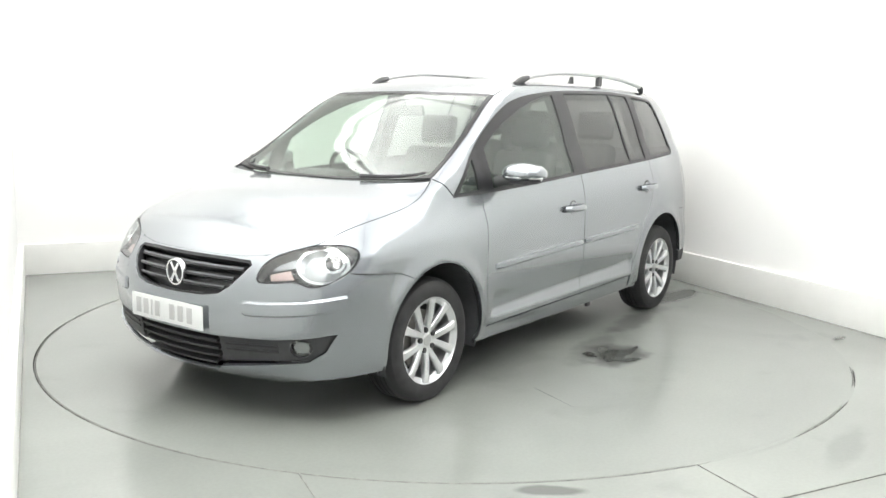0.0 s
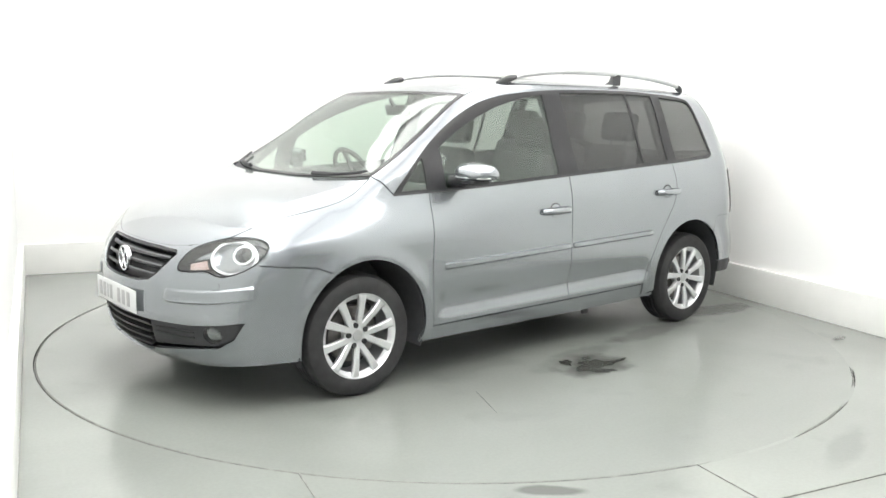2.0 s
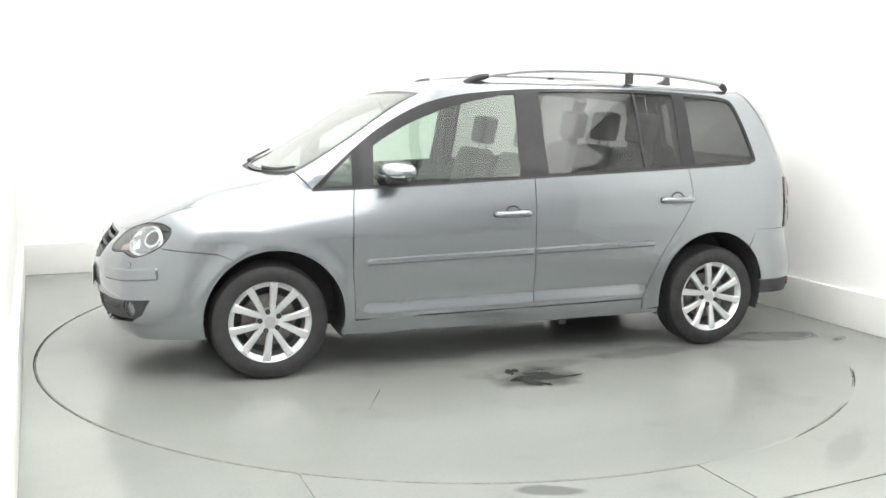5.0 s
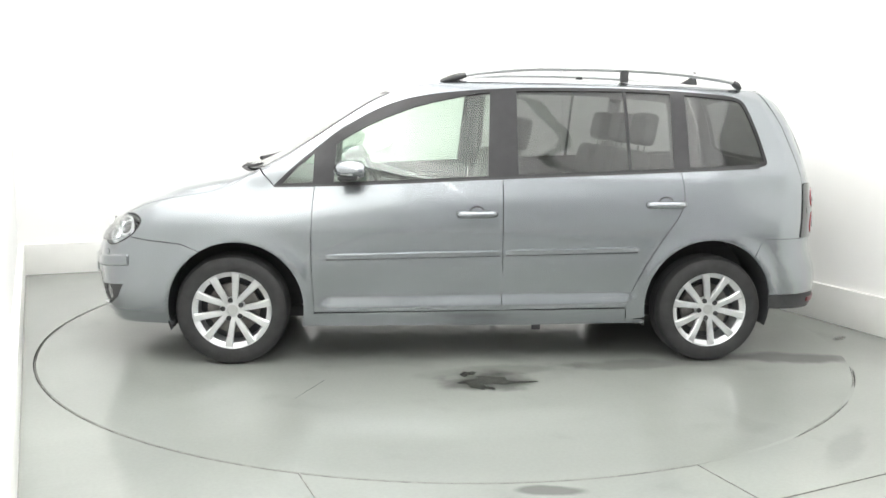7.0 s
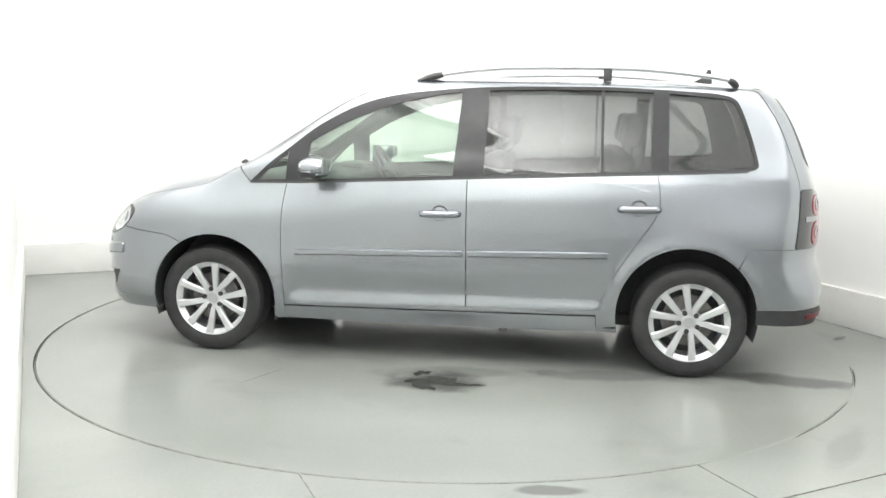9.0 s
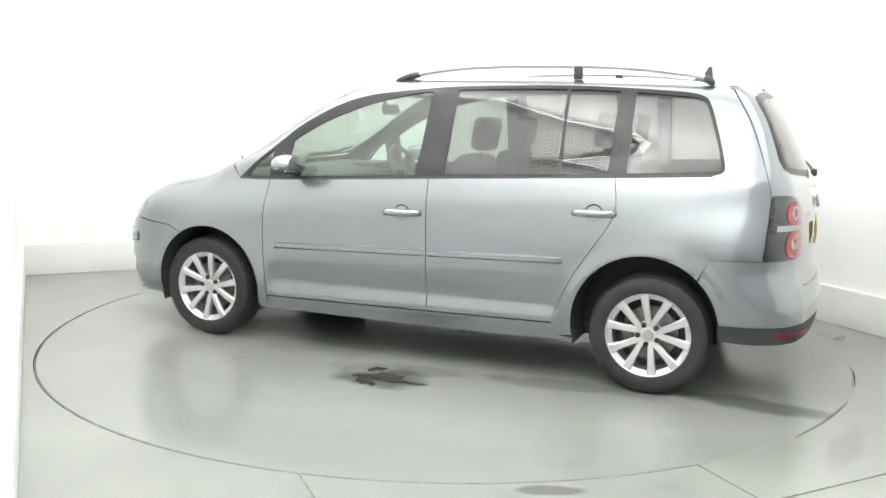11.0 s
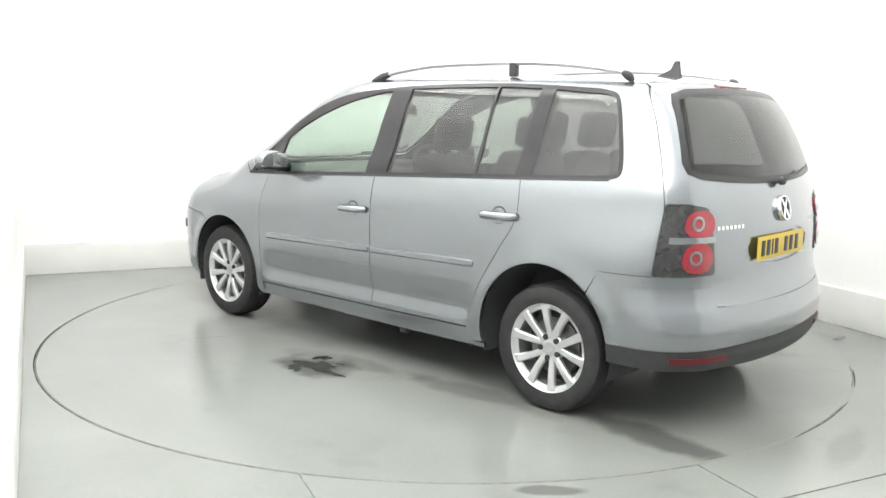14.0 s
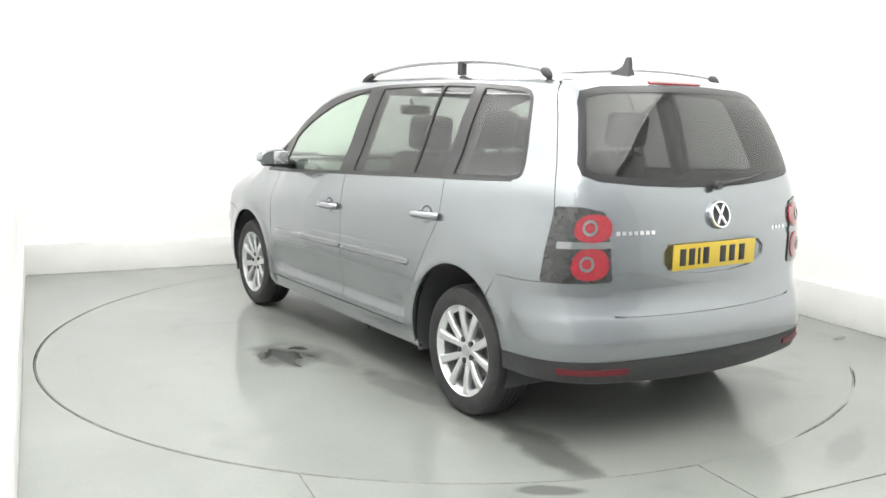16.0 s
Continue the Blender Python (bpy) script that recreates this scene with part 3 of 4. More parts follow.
HEADLAMP = rounded([(2.112, 0.445, 0.650), (2.045, 0.455, 0.745), (1.965, 0.553, 0.795), (1.898, 0.659, 0.820), (1.835, 0.742, 0.822), (1.795, 0.800, 0.792),
                    (1.850, 0.800, 0.716), (1.935, 0.762, 0.664), (2.005, 0.697, 0.641), (2.040, 0.631, 0.668), (2.073, 0.561, 0.655)], 2)
HEADLAMP = LAMP.skin(LAMP.flat(HEADLAMP))
TAILLAMP = rounded(dense([(-1.872, 0.752, 1.030), (-1.93, 0.67, 1.030), (-1.988, 0.585, 1.010), (-2.010, 0.570, 0.87), (-2.022, 0.561, 0.722), (-1.94, 0.70, 0.718), (-1.853, 0.808, 0.720), (-1.860, 0.790, 0.85)], 0.05), 2)
TAILLAMP = TLAMP.skin(TLAMP.flat(TAILLAMP))
GRILLE = both_y(np.array([(0.0, 0.742), (0.25, 0.742), (0.385, 0.738), (0.408, 0.722), (0.385, 0.68), (0.345, 0.63), (0.29, 0.592), (0.20, 0.577), (0.0, 0.572)]))
INLET = both_y(np.array([(0.0, 0.408), (0.30, 0.405), (0.55, 0.412), (0.69, 0.428), (0.778, 0.442), (0.745, 0.362), (0.69, 0.318), (0.53, 0.294), (0.27, 0.254), (0.24, 0.232), (0.0, 0.222)]))
INLET3 = FRONT.skin(dense(INLET, 0.04))

# bonnet, windscreen, roof
p_lamp = [h for h in (ABOVE.flat(HEADLAMP), ABOVE.flat(HEADLAMP * (1, -1, 1)))]
bonnet = solid("bonnet", [sheet(ABOVE, both(np.concatenate([HOOD_REAR, HOOD_SIDE[1:], HOOD_FRONT[1:]])), p_lamp, 0.04, 0.001)], M["paint"], car, back=M["lining"])
screen_loop = both(np.concatenate([SCREEN_BASE, SCREEN_SIDE[1:], SCREEN_TOP[1:]]))
frit = shrink(dense(screen_loop, 0.03), 0.028)
windscreen = solid("windscreen", [sheet(ABOVE, frit, (), 0.05, 0.0)], M["screen"], car, "clear laminated windscreen glass", 0.005)
solid("windscreen_seal", [sheet(ABOVE, screen_loop, [frit], 0.03, 0.002)], M["gloss_black"], windscreen, "black band round the glass", 0.006, back=M["lining"])
cowl = np.concatenate([HOOD_REAR, [(1.202, 0.71)], SCREEN_BASE[::-1]])
solid("scuttle", [sheet(ABOVE, cowl, (), 0.04, 0.001)], M["black"], car, "black plastic scuttle below the windscreen", 0.01, -0.012, mirror_also=True)
ROOF_END = -1.63
roof_loop = both(np.concatenate([SCREEN_TOP[::-1], DITCH[1:], flow([(ROOF_END, 0.555), (-1.655, 0.3), (-1.66, 0.0)], 10)[1:]]))
roof = solid("roof", [sheet(ABOVE, roof_loop, (), 0.06)], M["paint"], car, back=M["headliner"])

# tailgate with its window
TOP_REAR = BACK.skin(np.stack([np.linspace(0.0, 0.545, 14), np.full(14, 1.548)], -1))
lip = np.concatenate([flow([(-1.66, 0.0), (-1.655, 0.3), (ROOF_END, 0.555)], 10), TOP_REAR[::-1, :2]])
tg_side = FLANK.skin(TAILGATE_SIDE[1:24])[:, 1:]
tg_half = np.concatenate([TOP_REAR[:, 1:], tg_side, [(0.575, 0.71), (0.577, 0.62), (0.555, 0.585), (0.50, 0.577), (0.25, 0.574), (0.0, 0.573)]])
REAR_GLASS = np.array([(0, 1.532), (0.2, 1.530), (0.44, 1.520), (0.545, 1.498), (0.580, 1.455), (0.628, 1.32), (0.662, 1.20), (0.655, 1.155), (0.59, 1.130), (0.4, 1.112), (0.2, 1.102), (0, 1.099)])
rg = both_y(REAR_GLASS)
rg_in = shrink(dense(rg, 0.03), 0.030)
RECESS = rounded([(-0.335, 0.885), (0.335, 0.885), (0.315, 0.735), (-0.315, 0.735)], 2)
tailgate = solid("tailgate", [sheet(BACK, both_y(tg_half), [rg, BACK.flat(TAILLAMP), BACK.flat(TAILLAMP * (1, -1, 1)), RECESS], 0.04, 0.001),
                              sheet(ABOVE, both(lip), (), 0.04, 0.001)], M["paint"], car, back=M["lining"])
rear_window = solid("rear_window", [sheet(BACK, rg_in, (), 0.05, 0.0)], M["rear_glass"], tailgate, "dark tinted rear window", 0.005)
solid("rear_window_seal", [sheet(BACK, rg, [rg_in], 0.03, 0.001)], M["gloss_black"], tailgate, "black band round the glass", 0.006, back=M["lining"])
solid("plate_recess", [sheet(BACK, RECESS, (), 0.05, -0.004)], M["paint"], tailgate, thick=0.006, out=-0.010)
raised("brake_light", BACK, [(-0.16, 1.538), (0.16, 1.538), (0.16, 1.546), (-0.16, 1.546)], M["red_lens"], tailgate, "dark red high brake light", 0.006, 0.012)


def plate(name, x, y, z, out_sign, mat, label, ink):
    """A number plate: a plain plate with a row of unreadable dark bars."""
    bm = bmesh.new()
    box(bm, (0.006, 0.52, 0.111), (x, y, z), 0.003)
    p = part(name, bm, mat, car, label)
    for y0 in (-0.205, -0.150, -0.105, -0.062, 0.045, 0.105, 0.170):
        bm = bmesh.new()
        box(bm, (0.003, 0.036 if y0 != -0.105 else 0.014, 0.072), (x + out_sign * 0.004, y + out_sign * y0, z), 0.001)
        part("plate_bar", bm, ink, p)
    return p


plate("rear_number_plate", BACK.skin([(0.0, 0.81)])[0, 0] - 0.002, 0.022, 0.812, -1, M["plate_yellow"], "yellow number plate with dark bars", M["plate_ink"])


def badge(name, at, tilt, r, sign, parent):
    """A round badge: a chrome ring and two plain crossed bars on a dark ground."""
    m = Matrix.Translation(at) @ Matrix.Rotation(radians(90 * sign) + tilt, 4, "Y")
    bm = bmesh.new()
    lathe(bm, [(0.0, 0.004), (r * 0.80, 0.004), (r * 0.84, -0.01)], 40, m)
    p = part(name, bm, M["gloss_black"], parent, "dark round badge with a chrome ring")
    bm = bmesh.new()
    lathe(bm, [(r * 0.80, 0.0), (r * 0.84, 0.011), (r * 0.95, 0.011), (r, 0.0), (r * 0.98, -0.01), (r * 0.8, -0.01)], 48, m, True)
    part("badge_ring", bm, M["chrome"], p)
    bm = bmesh.new()
    for turn in (-32, 32):
        box(bm, (r * 0.24, r * 1.56, 0.008), (0, 0, 0.007), 0.002, Matrix.Rotation(radians(turn + 90), 3, "Z"))
    bmesh.ops.transform(bm, matrix=m, verts=bm.verts)
    part("badge_cross", bm, M["chrome"], p)


badge("rear_badge", BACK.skin([(0.0, 0.982)])[0] - (0.010, 0, 0), radians(14), 0.062, -1, tailgate)
for y0, y1, z in ((0.545, 0.35, 0.922), (-0.40, -0.53, 0.90)):
    for k in range(7 if y0 > 0 else 4):
        y = y0 + (y1 - y0) * k / (7 if y0 > 0 else 4)
        raised("badge_bar", BACK, [(y, z - 0.008), (y - 0.018, z - 0.008), (y - 0.018, z + 0.008), (y, z + 0.008)], M["chrome"], tailgate, "chrome lettering bar", 0.003, 0.004, step=0.02)
# rear wiper
bm = bmesh.new()
wp = BACK.skin([(0.0, 1.108), (-0.10, 1.116), (-0.22, 1.128), (-0.36, 1.150)]) + (-0.022, 0, 0)
tube(bm, wp, [0.013, 0.010, 0.008, 0.005], 8)
lathe(bm, [(0.0, 0.02), (0.018, 0.02), (0.022, 0.0)], 14, Matrix.Translation(wp[0]) @ Matrix.Rotation(radians(-90), 4, "Y"))
part("rear_wiper", bm, M["black"], tailgate, "black rear wiper arm")



def ridge(name, view, path, half, out, parent, label, flip):
    """A moulded strip along a line of the skin: a flat face between a steep upper and an undercut lower edge, tapered at its ends."""
    p = np.array(path, float)
    bm = bmesh.new()
    k = np.ones(len(p))
    k[[0, -1]] = 0.35
    section = ((half, -0.002), (half * 0.62, out), (-half * 0.75, out), (-half, out * 0.45), (-half, -0.002))
    lines = []
    for dz, o in section:
        q = view.skin(np.stack([p[:, 0], p[:, 1] + dz * (0.6 + 0.4 * k)], -1))
        lines.append((q + normals(q) * (o * (k if o > 0 else 1 + 0 * k))[:, None]) * (1, -1 if flip else 1, 1))
    rows = [[bm.verts.new(line[i]) for line in lines] for i in range(len(p))]
    for r, q in zip(rows, rows[1:]):
        for j in range(4):
            bm.faces.new((r[j], r[j + 1], q[j + 1], q[j]))
    bm.faces.new(rows[0])
    bm.faces.new(rows[-1])
    return part(name, bm, M["paint"], parent, label, 25)


# front bumper, in a middle and two corner sheets
SEAM = 0.45
front_z = curve_z(HOOD_FRONT[::-1])
hood_front3 = ABOVE.skin(HOOD_FRONT)                       # from the lamp to the middle
near = hood_front3[hood_front3[:, 1] <= SEAM]
top_z = near[0, 2]
seam = np.stack([np.full(20, SEAM), np.linspace(0.188, top_z, 20)], -1)
mid_half = np.concatenate([near[::-1][:, 1:], seam[::-1], [(0.22, 0.176), (0.0, 0.170)]])
corner3 = np.concatenate([FRONT.skin(seam), hood_front3[hood_front3[:, 1] > SEAM][::-1],
                          FLANK.skin([(1.86, 0.700), (1.72, 0.685), (1.60, 0.672)]), FLANK.skin(arch(*ARCH_F, 59, -14, 16)),
                          FLANK.skin([(1.66, 0.235), (1.78, 0.235)]), FRONT.skin([(0.76, 0.232), (0.70, 0.226), (0.58, 0.212)])])
lamp_hole = LAMP.flat(HEADLAMP)
front_bumper = solid("front_bumper", [sheet(FRONT, both_y(mid_half), [GRILLE, INLET], 0.035, 0.0)], M["paint"], car, back=M["lining"])
corner = sheet(LAMP, LAMP.flat(corner3), [lamp_hole, LAMP.flat(INLET3[INLET3[:, 1] > 0.15])], 0.03, 0.0)
for s in (False, True):
    solid("bumper_corner", [corner], M["paint"], front_bumper, thick=0.018, flip=s, back=M["lining"])
for s in (False, True):
    line = LAMP.skin(LAMP.flat(flow([(2.13, 0.40, 0.555), (2.10, 0.50, 0.556), (2.02, 0.66, 0.570), (1.92, 0.78, 0.588), (1.885, 0.80, 0.592)], 20)))
    ridge("bumper_strip", LAMP, LAMP.flat(line) - (0, 0.012), 0.034, 0.010, front_bumper, "body-coloured rubbing strip", s)
# grille and inlet
grille = solid("grille", [sheet(FRONT, shrink(dense(GRILLE, 0.03), -0.01), (), 0.05, 0.0)], M["black"], car, "black radiator grille with three grey-edged slats", 0.006, -0.055)
for z, w in ((0.706, 0.365), (0.664, 0.340), (0.622, 0.305)):
    slat = both_y([(0.0, z + 0.011), (w, z + 0.008), (w, z - 0.006), (0.0, z - 0.006)])
    g_slat = solid("grille_slat", [sheet(FRONT, slat, (), 0.04, 0.0)], M["gloss_black"], grille, "", 0.03, -0.014)
    edge = both_y([(0.0, z + 0.010), (w, z + 0.007), (w, z + 0.001), (0.0, z + 0.003)])
    raised("slat_edge", FRONT, edge, M["dim"], grille, "dull grey edge", -0.012, 0.004)
raised("grille_frame", FRONT, shrink(dense(GRILLE, 0.03), -0.002), M["gloss_black"], grille, "", -0.004, 0.03, holes=[shrink(dense(GRILLE, 0.03), 0.009)])
badge("front_badge", Vector(FRONT.skin([(0.0, 0.655)])[0]) + Vector((-0.004, 0, 0.0)), radians(0), 0.064, 1, grille)
inlet_c = shrink(dense(INLET, 0.03), -0.012)
inlet = solid("lower_inlet", [sheet(FRONT, inlet_c, (), 0.05, 0.0)], M["black"], car, "black lower air inlet with slats", 0.006, -0.05)
for z in (0.375, 0.337, 0.299, 0.261):
    w = 0.275 if z > 0.27 else 0.24
    slat = both_y([(0.0, z + 0.006), (w, z + 0.006), (w, z - 0.006), (0.0, z - 0.006)])
    solid("inlet_slat", [sheet(FRONT, slat, (), 0.05, 0.0)], M["black"], inlet, "", 0.035, -0.010)
    raised("slat_edge", FRONT, both_y([(0.0, z + 0.006), (w, z + 0.006), (w, z + 0.002), (0.0, z + 0.002)]), M["gloss_black"], inlet, "", -0.008, 0.004)
for s in (False, True):
    lp = LAMP.flat(FRONT.skin([(0.29, 0.400), (0.55, 0.407), (0.69, 0.423), (0.768, 0.437), (0.74, 0.366), (0.685, 0.328), (0.53, 0.308), (0.29, 0.284)]))
    fog_at = LAMP.flat(FRONT.skin([(0.665, 0.376)]))[0]
    fog_rim = fog_at + np.stack([0.052 * np.cos(np.linspace(0, 2 * np.pi, 28, endpoint=False)), 0.043 * np.sin(np.linspace(0, 2 * np.pi, 28, endpoint=False))], -1)
    panel = solid("fog_lamp_panel", [sheet(LAMP, lp, [fog_rim], 0.03, 0.0)], M["black"], car, "black panel round the fog lamp", 0.012, -0.012, s)
    solid("fog_lamp_bowl", [sheet(LAMP, fog_rim, (), 0.02, -0.002)], M["smoke"], panel, "", 0.004, -0.045, s)
    solid("fog_lamp_reflector", [sheet(LAMP, ellipse(fog_at, 0.036, 0.026), (), 0.02, 0.0)], M["reflector"], panel, "", 0.012, -0.026, s)
    solid("fog_lamp_lens", [sheet(LAMP, fog_rim, (), 0.02, 0.001)], M["clear"], panel, "clear fog lamp lens", 0.004, -0.014, s)
    for z in (0.345, 0.370):
        st = LAMP.flat(FRONT.skin([(0.32, z + 0.005), (0.57, z + 0.012), (0.57, z + 0.004), (0.32, z - 0.004)]))
        raised("panel_rib", LAMP, st, M["gloss_black"], panel, "", -0.007, 0.008, s)
    raised("washer_cover", LAMP, LAMP.flat(HEADLAMP).mean(0) + np.array([(-0.02, -0.115)]) + rounded([(-0.03, -0.014), (0.03, -0.014), (0.03, 0.014), (-0.03, 0.014)], 2), M["paint"], front_bumper, "", 0.003, 0.006, s, 0.02)
plate("front_number_plate", FRONT.skin([(0.0, 0.49)])[0, 0] + 0.002, -0.025, 0.476, 1, M["plate_white"], "white number plate with bars paled as if by glare", M["plate_glare"])


# headlamps
big = LAMP.flat([(1.936, 0.70, 0.737)])[0]
small = LAMP.flat([(1.905, 0.735, 0.752)])[0]
for s in (False, True):
    lamp = solid("headlamp", [sheet(LAMP, shrink(lamp_hole, -0.004), (), 0.03, 0.0)], M["smoke"], car, "clear headlamp with a chrome ring and dark housing", 0.006, -0.05, s)
    solid("lamp_lens", [sheet(LAMP, lamp_hole, (), 0.03, 0.003)], M["clear"], lamp, "clear lens", 0.004, 0.0, s)
    solid("lamp_rim", [sheet(LAMP, lamp_hole, [shrink(dense(lamp_hole, 0.02), 0.010)], 0.03, 0.002)], M["gloss_black"], lamp, "", 0.05, -0.002, s)
    solid("lamp_ring", [sheet(LAMP, ellipse(big, 0.118, 0.078), [ellipse(big, 0.104, 0.066)], 0.03, 0.0)], M["chrome"], lamp, "bright ring", 0.03, -0.010, s)
    solid("lamp_bowl", [sheet(LAMP, ellipse(big, 0.104, 0.066), (), 0.02, 0.0)], M["reflector"], lamp, "bright reflector", 0.004, -0.036, s)
    solid("projector_ring", [sheet(LAMP, ellipse(small, 0.052, 0.044), [ellipse(small, 0.040, 0.034)], 0.02, 0.0)], M["chrome"], lamp, "", 0.02, -0.014, s)
    solid("projector", [sheet(LAMP, ellipse(small, 0.040, 0.034), (), 0.02, 0.0)], M["smoke"], lamp, "", 0.01, -0.022, s)
    ind = LAMP.flat([(2.073, 0.50, 0.700), (2.03, 0.58, 0.722), (2.02, 0.60, 0.685), (2.075, 0.51, 0.672)])
    solid("indicator", [sheet(LAMP, ind, (), 0.02, 0.0)], M["amber"], lamp, "pale amber indicator", 0.006, -0.028, s)
    sil = LAMP.flat([(2.05, 0.48, 0.745), (1.97, 0.57, 0.775), (1.985, 0.585, 0.735), (2.055, 0.50, 0.718)])
    solid("lamp_fin", [sheet(LAMP, sil, (), 0.02, 0.0)], M["reflector"], lamp, "", 0.006, -0.030, s)

# rear bumper and tail lamps
RB = 0.50
rb_top = np.array([(0.0, 0.5715), (0.25, 0.5725), (RB, 0.5755)])
rb_low = 0.402
rseam = np.stack([np.full(8, RB), np.linspace(0.5755, rb_low, 8)], -1)
rb_mid = np.concatenate([rb_top, rseam[1:], [(0.25, rb_low + 0.002), (0.0, rb_low + 0.003)]])
tl_hole = TLAMP.flat(TAILLAMP)
rc = np.concatenate([BACK.skin(rseam[::-1]), BACK.skin([(0.553, 0.578), (0.573, 0.618), (0.572, 0.738)]), TLAMP.skin(TLAMP.flat([(-1.93, 0.69, 0.738)])),
                     FLANK.skin([(-1.86, 0.7175), (-1.72, 0.718), (-1.617, 0.7172), (-1.606, 0.691), (-1.594, 0.664), (-1.582, 0.637), (-1.570, 0.609)]), FLANK.skin(arch(*ARCH_R, 135, 171, 10)),
                     FLANK.skin([(-1.76, 0.400)]), BACK.skin([(0.76, 0.402), (0.66, 0.402), (0.58, 0.402)])])
rear_bumper = solid("rear_bumper", [sheet(BACK, both_y(rb_mid), (), 0.035, 0.0)], M["paint"], car, back=M["lining"])
for s in (False, True):
    solid("bumper_corner", [sheet(TLAMP, TLAMP.flat(rc), [tl_hole], 0.03, 0.0)], M["paint"], rear_bumper, flip=s, back=M["lining"])
vm = np.concatenate([[(0.0, 0.400), (RB, 0.399)], [(RB, 0.300), (0.25, 0.292), (0.0, 0.290)]])
vc = np.concatenate([BACK.skin([(RB, 0.300), (RB, 0.35), (RB, 0.399), (0.60, 0.399), (0.70, 0.399)]), FLANK.skin([(-1.76, 0.397), (-1.673, 0.395), (-1.678, 0.335), (-1.675, 0.318), (-1.80, 0.312)]), BACK.skin([(0.70, 0.308), (0.6, 0.303)])])
valance = solid("rear_valance", [sheet(BACK, both_y(vm), (), 0.04, 0.0)], M["black"], car, "black plastic strip along the foot of the bumper", 0.02, -0.003)
for s in (False, True):
    solid("valance_corner", [sheet(TLAMP, TLAMP.flat(vc), (), 0.03, 0.0)], M["black"], valance, "", 0.02, -0.003, s)
for s in (False, True):
    rr = TLAMP.flat(BACK.skin([(0.50, 0.366), (0.64, 0.368), (0.775, 0.370), (0.775, 0.346), (0.64, 0.344), (0.50, 0.341)]))
    raised("reflector_strip", TLAMP, rr, M["red_strip"], valance, "red reflector strip", 0.004, 0.008, s)
    tl = solid("tail_lamp", [sheet(TLAMP, tl_hole, (), 0.03, 0.002)], M["smoke"], car, "smoked tail lamp with two red lenses", 0.03, 0.006, s)
    c = TLAMP.flat([(-1.955, 0.64, 0.945)])[0]
    u = TLAMP.flat([(-1.955, 0.65, 0.80)])[0]
    for mid, hz in ((c, 0.050), (u, 0.058)):
        raised("lamp_lens", TLAMP, rounded(np.array([(-0.068, -hz * 1.12), (0.092, -hz * 1.12), (0.084, hz * 1.12), (-0.050, hz * 1.12)]) + mid, 2), M["red_lens"], tl, "red lens", 0.010, 0.006, s, 0.02)
        raised("lamp_ring", TLAMP, ellipse(mid + (0.0, 0.002), 0.030, 0.032), M["reflector"], tl, "bright ring", 0.013, 0.004, s, 0.02, [ellipse(mid + (0.0, 0.002), 0.019, 0.021)])
    raised("lamp_band", TLAMP, np.array([(-0.125, -0.014), (0.098, -0.012), (0.098, 0.014), (-0.122, 0.014)]) + (c + u) / 2 + (0.0, 0.004), M["reflector"], tl, "clear reversing band", 0.009, 0.005, s, 0.02)

# flanks: wing, doors, body side, sill, windows
wing_top = curve_z(HOOD_SIDE)
wing = np.concatenate([[(0.897, 0.245)], DOOR_FRONT, [(1.113, 0.984)], [(1.198, ABOVE.skin([(1.195, 0.708)])[0, 2])], wing_top, [(1.93, 0.72), (1.86, 0.703), (1.72, 0.688), (1.60, 0.675)], arch(*ARCH_F, 59, 193, 30)])
side_top = np.concatenate([curve_z(SCREEN_SIDE), curve_z(DITCH)[1:]])
bodyside = np.concatenate([side_top, TAILGATE_SIDE, [(-1.72, 0.720), (-1.62, 0.718)], arch(*ARCH_R, 133, -12, 34), [(-0.85, 0.250)], DOOR_REAR[::-1], DLO_LOW[::-1][(DLO_LOW[::-1][:, 0] < -1.14)], DLO_REAR[::-1][1:], DLO_TOP[::-1][1:]])
front_belt = DLO_LOW[(DLO_LOW[:, 0] > -0.12) & (DLO_LOW[:, 0] < 0.885)]
rear_belt = DLO_LOW[(DLO_LOW[:, 0] > -1.13) & (DLO_LOW[:, 0] < -0.14)]
front_door = np.concatenate([DOOR_FRONT, front_belt[::-1], [B_HIGH, B_LOW]])
rear_door = np.concatenate([[B_LOW, B_HIGH], rear_belt[::-1], DOOR_REAR])
sill = np.concatenate([[(0.965, 0.212), (0.965, 0.250), (0.897, 0.292), (-0.137, 0.308), (-0.845, 0.320), (-0.85, 0.255), (-0.96, 0.255), (-0.96, 0.226), (-0.3, 0.214)]])
dlo = np.concatenate([DLO_TOP, DLO_REAR[1:], DLO_LOW[1:-1]])


def below(x):
    return np.interp(x, DLO_LOW[:, 0], DLO_LOW[:, 1])


def over(x):
    t = np.concatenate([DLO_TOP, DLO_REAR[1:12]])
    return np.interp(-x, -t[:, 0], t[:, 1])


def pane(x0, x1, lean=0.0, inset=0.020, n=16):
    """A window pane between two uprights, inside the opening; lean moves its upper corners."""
    lo = [(x, below(x) + 0.016) for x in np.linspace(x0, x1, n)]
    hi = [(x, over(x) - inset) for x in np.linspace(x1 + lean, x0 + lean * 0.5, n)]
    return np.array(lo + hi)


